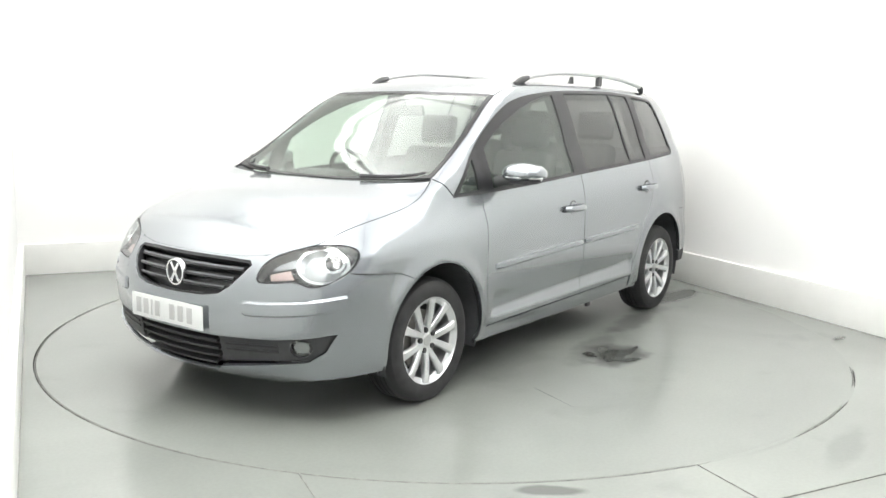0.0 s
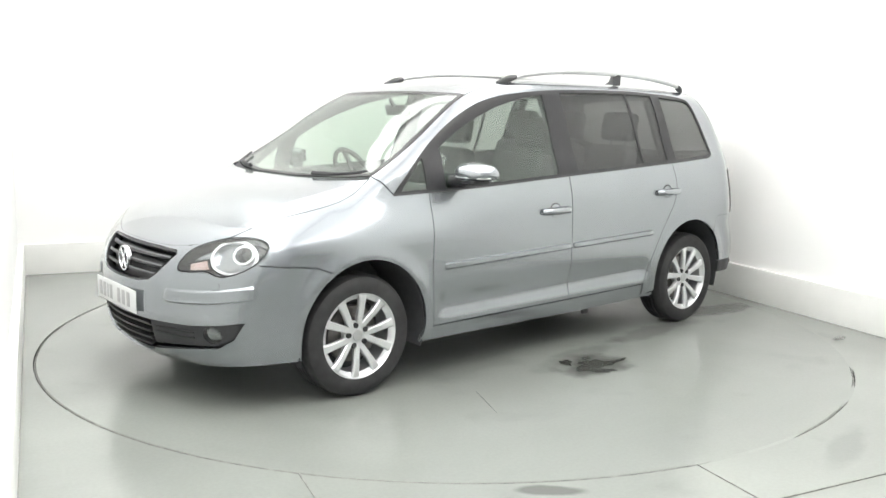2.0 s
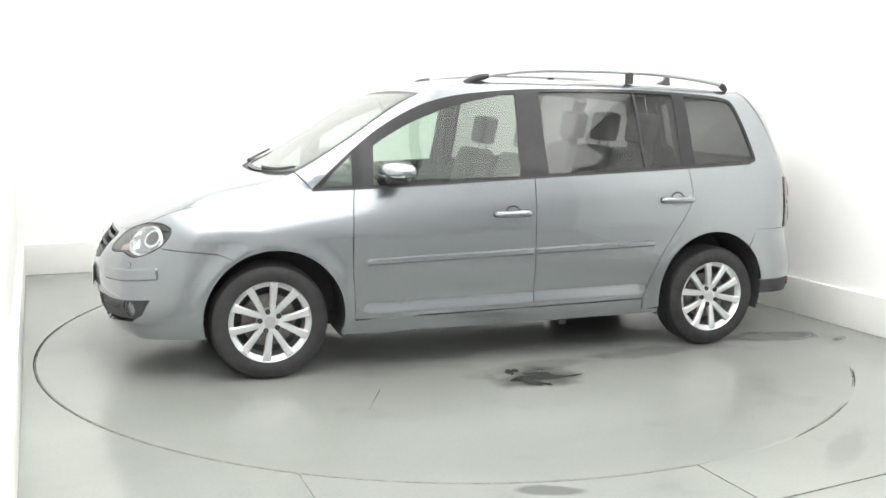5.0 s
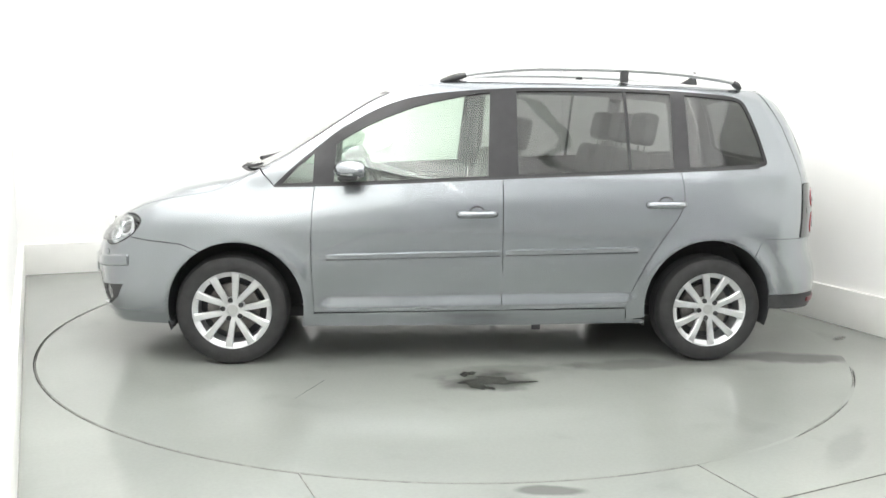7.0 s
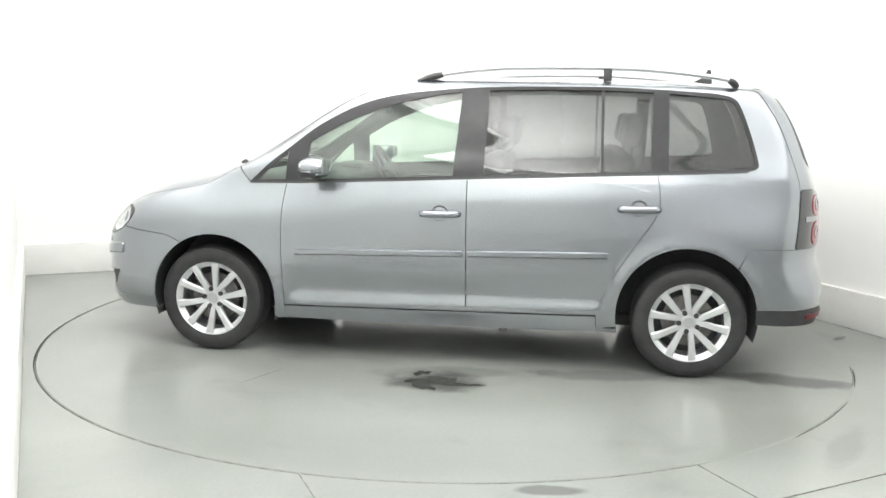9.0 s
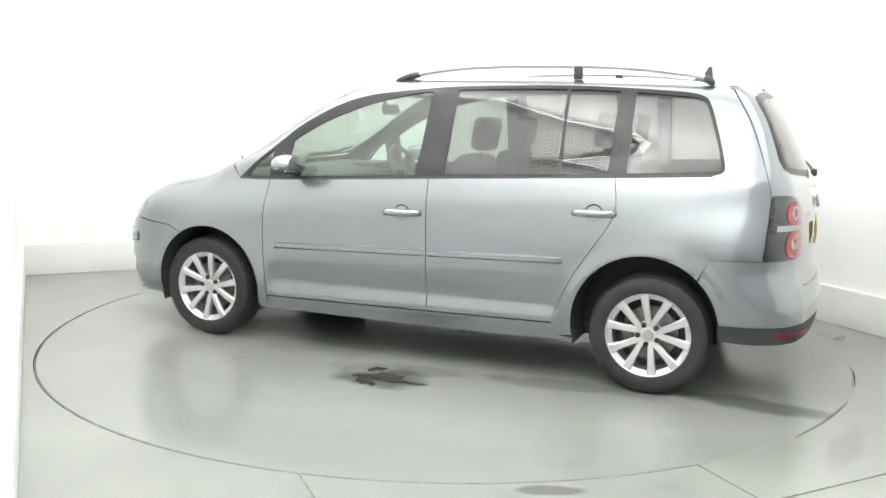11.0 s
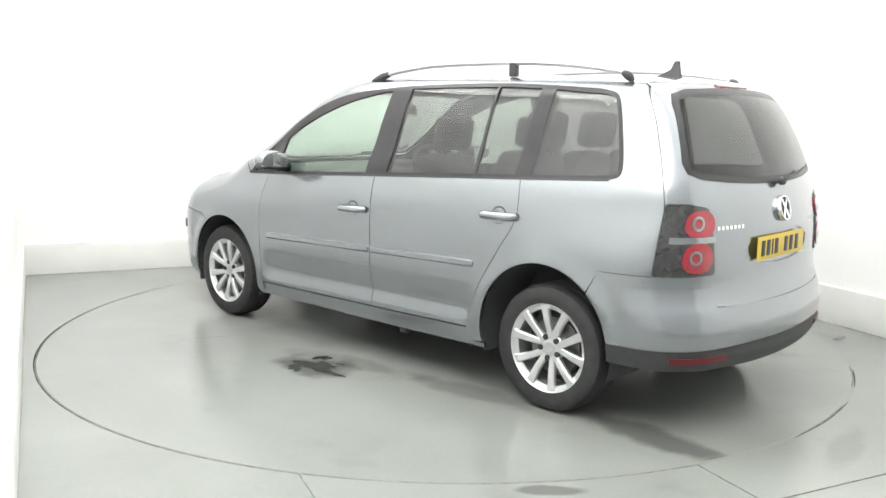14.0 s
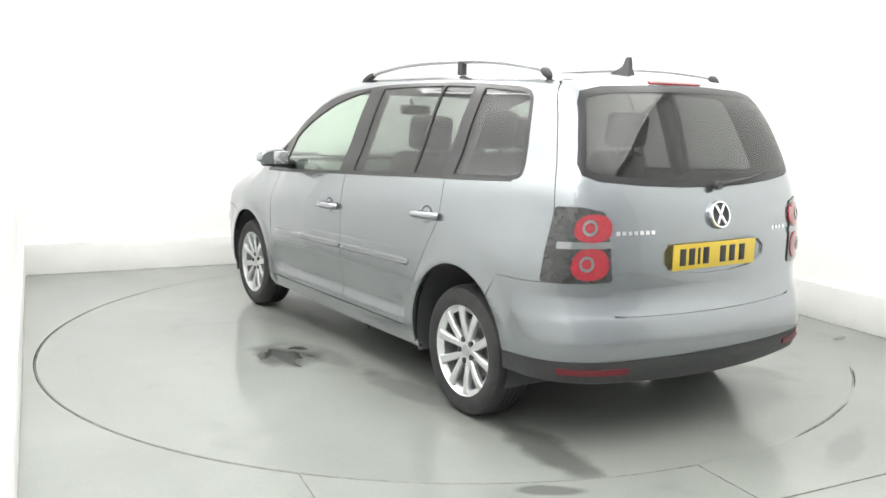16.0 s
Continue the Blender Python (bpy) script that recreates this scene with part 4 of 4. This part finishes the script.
sail = np.array([(1.062, 0.998), (0.905, 1.006), (0.898, 1.160), (0.985, 1.085)])
pane_f = np.concatenate([[(x, below(x) + 0.014) for x in np.linspace(0.79, -0.045, 14)], [(x, over(x) - 0.022 - 0.045 * min(max((x + 0.0) / 0.45, 0), 1)) for x in np.linspace(-0.07, 0.775, 26)]])
pane_r = pane(-0.215, -1.095, -0.01)
rear_in = DLO_REAR[(DLO_REAR[:, 1] < 1.50) & (DLO_REAR[:, 1] > 1.135)]
pane_q = np.concatenate([[(-1.19, below(-1.19) + 0.016), (-1.19, over(-1.19) - 0.020), (-1.43, 1.495)], shrink(np.concatenate([DLO_REAR, [(-1.2, 1.3)]]), 0.02)[2:-2], [(-1.58, 1.134)]])
for s in (False, True):
    solid("wing", [sheet(FLANK, wing, [FLANK.flat(HEADLAMP)], 0.035, 0.0014)], M["paint"], car, "", 0.018, 0.0, s, M["lining"])
    side = solid("body_side", [sheet(FLANK, bodyside, [FLANK.flat(TAILLAMP)], 0.035, 0.001)], M["paint"], car, "", 0.018, 0.0, s, M["lining"])
    solid("sill", [sheet(FLANK, sill, (), 0.04)], M["paint"], car, "", 0.02, -0.006, s, M["lining"])
    surround = solid("window_surround", [sheet(FLANK, dlo, [sail, pane_f, pane_r, pane_q], 0.03, 0.001)], M["gloss_black"], car, "black window surround and pillars", 0.012, 0.002, s, M["lining"])
    solid("quarter_light", [sheet(FLANK, sail, (), 0.04, -0.002)], M["door_glass"], surround, "small fixed front window", 0.004, -0.003, s)
    solid("quarter_window", [sheet(FLANK, pane_q, (), 0.05, -0.002)], M["privacy"], surround, "dark tinted window", 0.004, -0.003, s)
    raised("window_bead", FLANK, np.concatenate([DLO_LOW + (0, 0.004), (DLO_LOW - (0, 0.006))[::-1]]), M["black"], surround, "", 0.005, 0.008, s)
    for name, loop, glass_loop, gm, hx, hz, m0, m1 in (("front_door", front_door, pane_f, "door_glass", 0.012, 0.848, 0.832, -0.118),
                                                     ("rear_door", rear_door, pane_r, "privacy", -1.046, 0.909, -0.148, -0.895)):
        door = solid(name, [sheet(FLANK, loop, (), 0.022)], M["paint"], car, "", 0.018, 0.0, s, M["lining"])
        solid("window_glass", [sheet(FLANK, glass_loop, (), 0.05, -0.002)], M[gm], door, "dark tinted window" if gm == "privacy" else "clear window", 0.004, -0.003, s)
        if name == "rear_door":
            bar = np.array([(-0.836, below(-0.836) + 0.012), (-0.852, below(-0.852) + 0.012), (-0.846, over(-0.846) - 0.016), (-0.830, over(-0.83) - 0.016)])
            raised("window_divider", FLANK, bar, M["gloss_black"], door, "thin black upright between two panes", 0.002, 0.012, s)

        def mz(x):
            return 0.6335 - 0.0287 * x
        strip = np.array([(m0, mz(m0) - 0.013), (m0 + 0.012, mz(m0)), (m0, mz(m0) + 0.015)] + [(m1, mz(m1) + 0.015), (m1 + (0.035 if name == "rear_door" else 0), mz(m1) - 0.015)])
        ridge("side_moulding", FLANK, [(x, mz(x)) for x in np.linspace(m0, m1, 24)], 0.016, 0.015, door, "body-coloured rubbing strip", s)
        # Thin black strip that paints the shadow under the moulding.
        shadow_x = np.linspace(m0, m1, 16)
        raised("moulding_shadow", FLANK, np.concatenate([np.stack([shadow_x, mz(shadow_x) - 0.0155], -1), np.stack([shadow_x, mz(shadow_x) - 0.0205], -1)[::-1]]), M["black"], door, "", 0.002, 0.004, s)
        sg = -1 if s else 1
        y0 = FLANK.skin([(hx, hz)])[0, 1]
        bm = bmesh.new()
        pts = [(hx + 0.100, sg * (y0 + 0.004), hz - 0.002), (hx + 0.080, sg * (y0 + 0.030), hz), (hx + 0.02, sg * (y0 + 0.038), hz + 0.001), (hx - 0.045, sg * (y0 + 0.036), hz + 0.002), (hx - 0.085, sg * (y0 + 0.026), hz + 0.003), (hx - 0.100, sg * (y0 + 0.003), hz + 0.003)]
        tube(bm, flow(pts, 18), 0.0165, 12, 1.15)
        part("handle", bm, M["paint"], door, "body-coloured pull handle", 60)
        dish = ellipse((hx + 0.002, hz + 0.004), 0.045, 0.042)
        # Black ring in place of the shade that a hollow recess would hold.
        raised("handle_recess_shade", FLANK, dish, M["black"], door, "", 0.0022, 0.003, s, 0.02, [ellipse((hx + 0.002, hz + 0.001), 0.0405, 0.037)])
        raised("handle_dish", FLANK, ellipse((hx + 0.002, hz + 0.001), 0.040, 0.0365), M["paint"], door, "", 0.0015, 0.003, s, 0.02)
    # dark wheel house
    for cx, cz, r in (ARCH_F, ARCH_R):
        bm = bmesh.new()
        sg = -1 if s else 1
        a = [radians(v) for v in np.linspace(-20, 200, 30)]
        outer = [bm.verts.new((cx + (r + 0.012) * math.cos(v), sg * 0.835, cz + (r + 0.012) * math.sin(v))) for v in a]
        inner = [bm.verts.new((cx + (r + 0.012) * math.cos(v), sg * 0.50, cz + (r + 0.012) * math.sin(v))) for v in a]
        for i in range(len(a) - 1):
            bm.faces.new((outer[i], outer[i + 1], inner[i + 1], inner[i]))
        bm.faces.new(inner)
        part("wheel_house", bm, M["lining"], car, "dark wheel house lining")

# mirrors
for sg in (1, -1):
    bm = bmesh.new()
    bmesh.ops.create_icosphere(bm, subdivisions=4, radius=1.0)
    for v in bm.verts:                                  # a shell, full in front, cut nearly flat behind, lower at its outer end
        a, b, c = v.co
        a = a * 0.095 if a > 0 else max(a, -0.5) * 0.095
        b = math.copysign(abs(b) ** 0.75, b) * 0.112
        c = math.copysign(abs(c) ** 0.8, c) * (0.058 if c > 0 else 0.045)
        c *= 1 - 0.20 * max(b, 0) / 0.112
        v.co = (0.690 + a - 0.18 * b, sg * (0.935 + b), 1.085 + c)
    mirror = part("door_mirror", bm, M["paint"], car, "grey door mirror with a black foot", 60)
    bm = bmesh.new()
    box(bm, (0.105, 0.150, 0.022), (0.702, sg * 0.925, 1.044), 0.010, Matrix.Rotation(radians(-10 * sg), 3, "Z"), 3)
    tube(bm, [(0.735, sg * 0.775, 1.035), (0.725, sg * 0.83, 1.045), (0.715, sg * 0.89, 1.052)], [0.035, 0.03, 0.032], 10)
    part("mirror_foot", bm, M["black"], mirror, "black foot")
    bm = bmesh.new()
    box(bm, (0.010, 0.165, 0.080), (0.643, sg * 0.937, 1.088), 0.004, Matrix.Rotation(radians(-10 * sg), 3, "Z"))
    part("mirror_glass", bm, M["chrome"], mirror, "silvered mirror glass")
    bm = bmesh.new()
    tube(bm, [(0.785, sg * 0.88, 1.072), (0.776, sg * 0.95, 1.070), (0.742, sg * 1.01, 1.068), (0.69, sg * 1.042, 1.068)], 0.005, 8)
    part("mirror_indicator", bm, M["satin"], mirror, "pale indicator strip")

# roof rails
for sg in (1, -1):
    rail_y = 0.545
    path = flow([(0.20, rail_y, 1.563), (0.08, rail_y, 1.598), (-0.053, rail_y, 1.622), (-0.344, rail_y, 1.647), (-0.845, rail_y, 1.651), (-1.169, rail_y, 1.637), (-1.44, rail_y, 1.606), (-1.515, rail_y, 1.588), (-1.555, rail_y, 1.556)], 48) * (1, sg, 1)
    bm = bmesh.new()
    tube(bm, path[6:-6], 0.016, 10, 0.85)
    rail = part("roof_rail", bm, M["satin"], car, "silver roof rail with black feet", 60)
    for sl in (path[:9], path[-9:]):
        bm = bmesh.new()
        k = len(sl)
        tube(bm, sl, [0.013 + 0.010 * math.sin(math.pi * i / (k - 1)) for i in range(k)], 10, 0.9)
        part("rail_foot", bm, M["black"], rail, "black rail foot")
    bm = bmesh.new()
    box(bm, (0.045, 0.030, 0.07), (-0.86, sg * rail_y, 1.615), 0.006)
    part("rail_post", bm, M["black"], rail, "black middle post")
bm = bmesh.new()
fin = [(-1.35, 1.585), (-1.40, 1.605), (-1.445, 1.630), (-1.468, 1.672), (-1.485, 1.672), (-1.492, 1.62), (-1.50, 1.578)]
rows = [[bm.verts.new((x, w * (0.026 if z < 1.61 else 0.011), z)) for x, z in fin] for w in (-1, 1)]
bm.faces.new(rows[0])
bm.faces.new(rows[1][::-1])
for i in range(len(fin)):
    j = (i + 1) % len(fin)
    bm.faces.new((rows[0][i], rows[0][j], rows[1][j], rows[1][i]))
part("roof_aerial", bm, M["black"], roof, "black fin aerial")

# front wipers
for pts in ([(1.300, 0.34), (1.275, 0.45), (1.235, 0.57), (1.180, 0.67)], [(1.300, -0.34), (1.268, -0.47), (1.215, -0.60), (1.125, -0.665)]):
    bm = bmesh.new()
    w = ABOVE.skin(flow(pts, 12)) + (0.004, 0, 0.014)
    tube(bm, w, np.linspace(0.012, 0.006, len(w)), 8)
    part("wiper", bm, M["black"], car, "black windscreen wiper")

# floor pan and engine bay
bm = bmesh.new()
box(bm, (3.3, 1.06, 0.07), (0.20, 0, 0.235), 0.02)
box(bm, (1.86, 1.50, 0.07), (0.0, 0, 0.255), 0.02)
box(bm, (0.75, 0.98, 0.40), (1.55, 0, 0.44), 0.05)
part("floor_pan", bm, M["lining"], car, "dark floor pan")

for sg in (1, -1):
    bm = bmesh.new()
    box(bm, (0.030, 0.20, 0.040), (1.668, sg * 0.690, 0.225), 0.01)
    part("air_deflector", bm, M["black"], car, "black air deflector ahead of the wheel")
    bm = bmesh.new()
    box(bm, (0.05, 0.02, 0.035), (-0.345, sg * 0.80, 0.205), 0.006)
    part("jacking_tab", bm, M["black"], car, "small black jacking tab under the sill")


# wheels
def wheel(x, y, z, sg, spin):
    out = Matrix.Translation((x, sg * y, z)) @ Matrix.Rotation(radians(-90 * sg), 4, "X")
    R = 0.306
    bm = bmesh.new()
    lathe(bm, [(0.185, 0.07), (0.200, 0.075), (0.212, 0.094), (0.216, 0.094), (0.214, 0.078), (0.205, 0.055), (0.195, -0.08), (0.185, -0.08)], 56, out, True)
    w = part("wheel", bm, M["alloy"], car, "ten-spoke silver alloy wheel with a black tyre", 50)
    bm = bmesh.new()
    prof = [(0.205, 0.082), (0.214, 0.094), (0.232, 0.101), (0.255, 0.103), (0.275, 0.100), (0.292, 0.090), (0.302, 0.072)]
    for h in (0.055, 0.025, -0.005, -0.035):
        prof += [(R, h), (R, h - 0.018), (R - 0.008, h - 0.020), (R - 0.008, h - 0.026)]
    prof += [(R, -0.063), (0.298, -0.080), (0.275, -0.098), (0.235, -0.100), (0.205, -0.085)]
    lathe(bm, prof, 64, out)
    part("tyre", bm, M["rubber"], w, "black road tyre", 30)
    bm = bmesh.new()
    for k in range(10):
        a = radians(84 + 36 * k + spin)
        turn = Matrix.Rotation(a, 4, "Z")
        pair = -0.010 if k % 2 else 0.010
        sec = []
        for r, wide, h, deep in ((0.040, 0.016, 0.066, 0.030), (0.075, 0.0165, 0.072, 0.026), (0.13, 0.0180, 0.082, 0.022), (0.185, 0.0205, 0.086, 0.020), (0.206, 0.027, 0.086, 0.018)):
            off = pair * (1 - r / 0.21)
            sec.append([bm.verts.new(out @ (turn @ Vector((r, off + u, h + v)))) for u, v in ((-wide, -deep), (-wide, -0.004), (-wide * 0.7, 0.002), (wide * 0.7, 0.002), (wide, -0.004), (wide, -deep))])
        for p, q in zip(sec, sec[1:]):
            for i in range(6):
                bm.faces.new((p[i], p[(i + 1) % 6], q[(i + 1) % 6], q[i]))
    lathe(bm, [(0.0, 0.070), (0.030, 0.070), (0.045, 0.066), (0.064, 0.064), (0.071, 0.055), (0.066, 0.02)], 40, out)
    part("spokes", bm, M["alloy"], w, "silver spokes", 30)
    # Black discs on the hub give the shade of the bolt holes.
    for k in range(5):
        bm = bmesh.new()
        a = radians(66 + 72 * k + spin)
        lathe(bm, [(0.0, 0.0745), (0.0135, 0.0745), (0.0140, 0.060)], 12, out @ Matrix.Translation((0.052 * math.cos(a), 0.052 * math.sin(a), 0.0)))
        part("bolt_hole_shade", bm, M["black"], w, "black disc for the shade in a bolt recess")
    bm = bmesh.new()
    lathe(bm, [(0.0, 0.0735), (0.026, 0.0735), (0.028, 0.071)], 24, out)
    part("hub_cap", bm, M["satin"], w, "round hub cap")
    bm = bmesh.new()
    lathe(bm, [(0.0, 0.022), (0.140, 0.022), (0.143, 0.010), (0.143, 0.0)], 40, out)
    part("brake_disc", bm, M["disc"], w, "steel brake disc")
    bm = bmesh.new()
    lathe(bm, [(0.0, -0.03), (0.20, -0.03)], 40, out)
    part("wheel_back", bm, M["lining"], w)


for wx in (1.34, -1.34):
    for sg in (1, -1):
        wheel(wx, 0.742, 0.306, sg, 0 if wx > 0 else 14)


# cabin: seats, dashboard, steering wheel, inner mirror
def seat(x, y, wide, tall, name, label):
    bm = bmesh.new()
    box(bm, (0.50, wide, 0.16), (x + 0.20, y, 0.56), 0.055, Matrix.Rotation(radians(-6), 3, "Y"), 3)
    s = part(name, bm, M["seat"], car, label, 60)
    bm = bmesh.new()
    box(bm, (0.14, wide, tall), (x - 0.12, y, 0.60 + tall / 2), 0.06, Matrix.Rotation(radians(-13), 3, "Y"), 3)
    for v in bm.verts:
        k = (v.co.z - 0.60) / tall
        v.co.y = y + (v.co.y - y) * (1 - 0.22 * max(k - 0.55, 0) / 0.45)
    part("backrest", bm, M["seat"], s, "", 60)
    bm = bmesh.new()
    hx, hz = x - 0.12 - 0.23 * (tall + 0.24) / 2 - 0.02, 0.60 + tall + 0.115
    box(bm, (0.10, 0.26, 0.19), (hx, y, hz), 0.045, Matrix.Rotation(radians(-10), 3, "Y"), 4)
    part("headrest", bm, M["seat"], s, "", 60)
    bm = bmesh.new()
    for d in (-0.06, 0.06):
        tube(bm, [(hx + 0.015, y + d, hz - 0.17), (hx, y + d, hz - 0.05)], 0.006, 8)
    part("headrest_post", bm, M["dim"], s)


for sy in (0.37, -0.37):
    seat(-0.06, sy, 0.50, 0.56, "front_seat", "charcoal cloth front seat with a headrest")
for sy in (0.46, 0.0, -0.46):
    seat(-0.78, sy, 0.42, 0.60, "rear_seat", "charcoal cloth rear seat with a headrest")
bm = bmesh.new()
box(bm, (0.62, 1.36, 0.24), (0.98, 0, 0.88), 0.09, None, 4)
for v in bm.verts:
    v.co.x -= 0.10 * (abs(v.co.y) / 0.68) ** 2
    if v.co.x > 0.95:
        v.co.z += 0.03
box(bm, (0.20, 0.34, 0.05), (0.80, -0.37, 1.015), 0.02, None, 3)
dash = part("dashboard", bm, M["dash"], car, "charcoal dashboard", 60)
bm = bmesh.new()
box(bm, (0.5, 0.24, 0.45), (0.62, 0, 0.52), 0.05)
part("centre_console", bm, M["dash"], dash)
bm = bmesh.new()
m = Matrix.Translation((0.56, -0.37, 0.985)) @ Matrix.Rotation(radians(-62), 4, "Y")
lathe(bm, [(0.185 + 0.015 * math.cos(a), 0.015 * math.sin(a)) for a in (2 * math.pi * k / 8 for k in range(8))], 40, m, True)
for a in (0, 180, 270):
    d = Vector((math.cos(radians(a + 90)), math.sin(radians(a + 90)), 0))
    tube(bm, [m @ (d * 0.03), m @ (d * 0.18)], 0.016, 8)
lathe(bm, [(0.0, 0.035), (0.055, 0.03), (0.065, 0.0), (0.0, -0.02)], 20, m)
part("steering_wheel", bm, M["dash"], car, "dark steering wheel", 60)
bm = bmesh.new()
box(bm, (0.03, 0.22, 0.065), (0.50, 0, 1.40), 0.012, Matrix.Rotation(radians(15), 3, "Y"))
tube(bm, [(0.53, 0, 1.42), (0.56, 0, 1.47)], 0.012, 8)
part("inner_mirror", bm, M["black"], car, "black inner mirror")
bm = bmesh.new()
box(bm, (0.62, 1.20, 0.03), (-1.55, 0, 0.98), 0.012)
part("parcel_shelf", bm, M["lining"], car, "dark luggage cover")
for sg in (1, -1):
    for bx, lean in ((-0.135, 0.0), (-1.14, 0.0)):
        bm = bmesh.new()
        pts = FLANK.skin([(bx, 1.02 if bx > -0.5 else 1.08), (bx, 1.25), (bx, 1.38), (bx, 1.49)]) * (1, sg, 1) - np.array((0, sg * 0.05, 0))
        tube(bm, pts, 0.042, 10)
        part("pillar_trim", bm, M["lining"], car, "dark inner pillar trim", 60)


# ---- water and marks on the deck, which turn with it ----
def blot(name, cx, cy, spread, seed, mat, label, lobes, height=0.0015):
    """A ragged flat patch made of several lobes, as one thin sheet."""
    rng = random.Random(seed)
    thing_bm = bmesh.new()
    for k, (dx, dy, rx, ry, turn) in enumerate(lobes):
        n = 40
        top = []
        ph = [rng.uniform(0, 6.28) for _ in range(5)]
        for i in range(n):
            a = 2 * math.pi * i / n
            r = 1 + 0.22 * math.sin(2 * a + ph[0]) + 0.18 * math.sin(3 * a + ph[1]) + 0.13 * math.sin(5 * a + ph[2]) + 0.08 * math.sin(9 * a + ph[3]) + 0.05 * math.sin(14 * a + ph[4])
            px, py = rx * r * math.cos(a), ry * r * math.sin(a)
            c, s = math.cos(radians(turn)), math.sin(radians(turn))
            top.append(thing_bm.verts.new((cx + spread * (dx + px * c - py * s), cy + spread * (dy + px * s + py * c), height + 0.0006 * k)))
        thing_bm.faces.new(top)
    return tagged(part(name, thing_bm, mat, None, label), category="puddle" if name == "puddle" else "scratch")


marks = [
    blot("puddle", -0.02, 1.16, 1.0, 4, M["wet"], "dark ragged puddle on the turntable", [(0, 0, 0.11, 0.085, 10), (-0.10, 0.03, 0.12, 0.030, 5), (0.09, -0.12, 0.05, 0.035, 70), (0.05, 0.10, 0.08, 0.035, 130)]),
    blot("scratch", 0.885, 1.25, 1.0, 9, M["gap"], "thin dark scratch on the painted turntable", [(0, 0, 0.15, 0.0025, 66)]),
]


# ---- what moves: the turntable carries the car and the marks round ----
TURN = [(0.0, 233.55), (0.5, 230.5), (1.0, 227.12), (1.5, 223.64), (2.0, 220.1), (2.5, 216.58), (3.0, 213.08), (3.5, 209.64), (4.0, 206.2),
        (6.5, 188.80), (7.0, 185.42), (7.5, 182.04), (8.0, 178.68), (8.5, 175.34), (9.0, 171.95),
        (11.5, 154.50), (12.0, 151.02), (12.5, 147.56), (13.0, 144.08), (13.5, 140.59), (14.0, 137.08), (14.5, 133.60), (15.0, 130.08), (15.5, 126.58), (16.0, 123.05)]


def motions():
    def rows(ox, oy):
        out = []
        for t, deg in TURN:
            c, s = math.cos(radians(deg)), math.sin(radians(deg))
            out.append((t, pose(ox * c - oy * s, ox * s + oy * c, 0, 0, 0, deg)))
        return out
    walk(turntable, rows(0, 0))
    walk(car, rows(-0.0986, 0.0028))
    for mark in marks:
        walk(mark, rows(-0.0986, 0.0028))


motions()
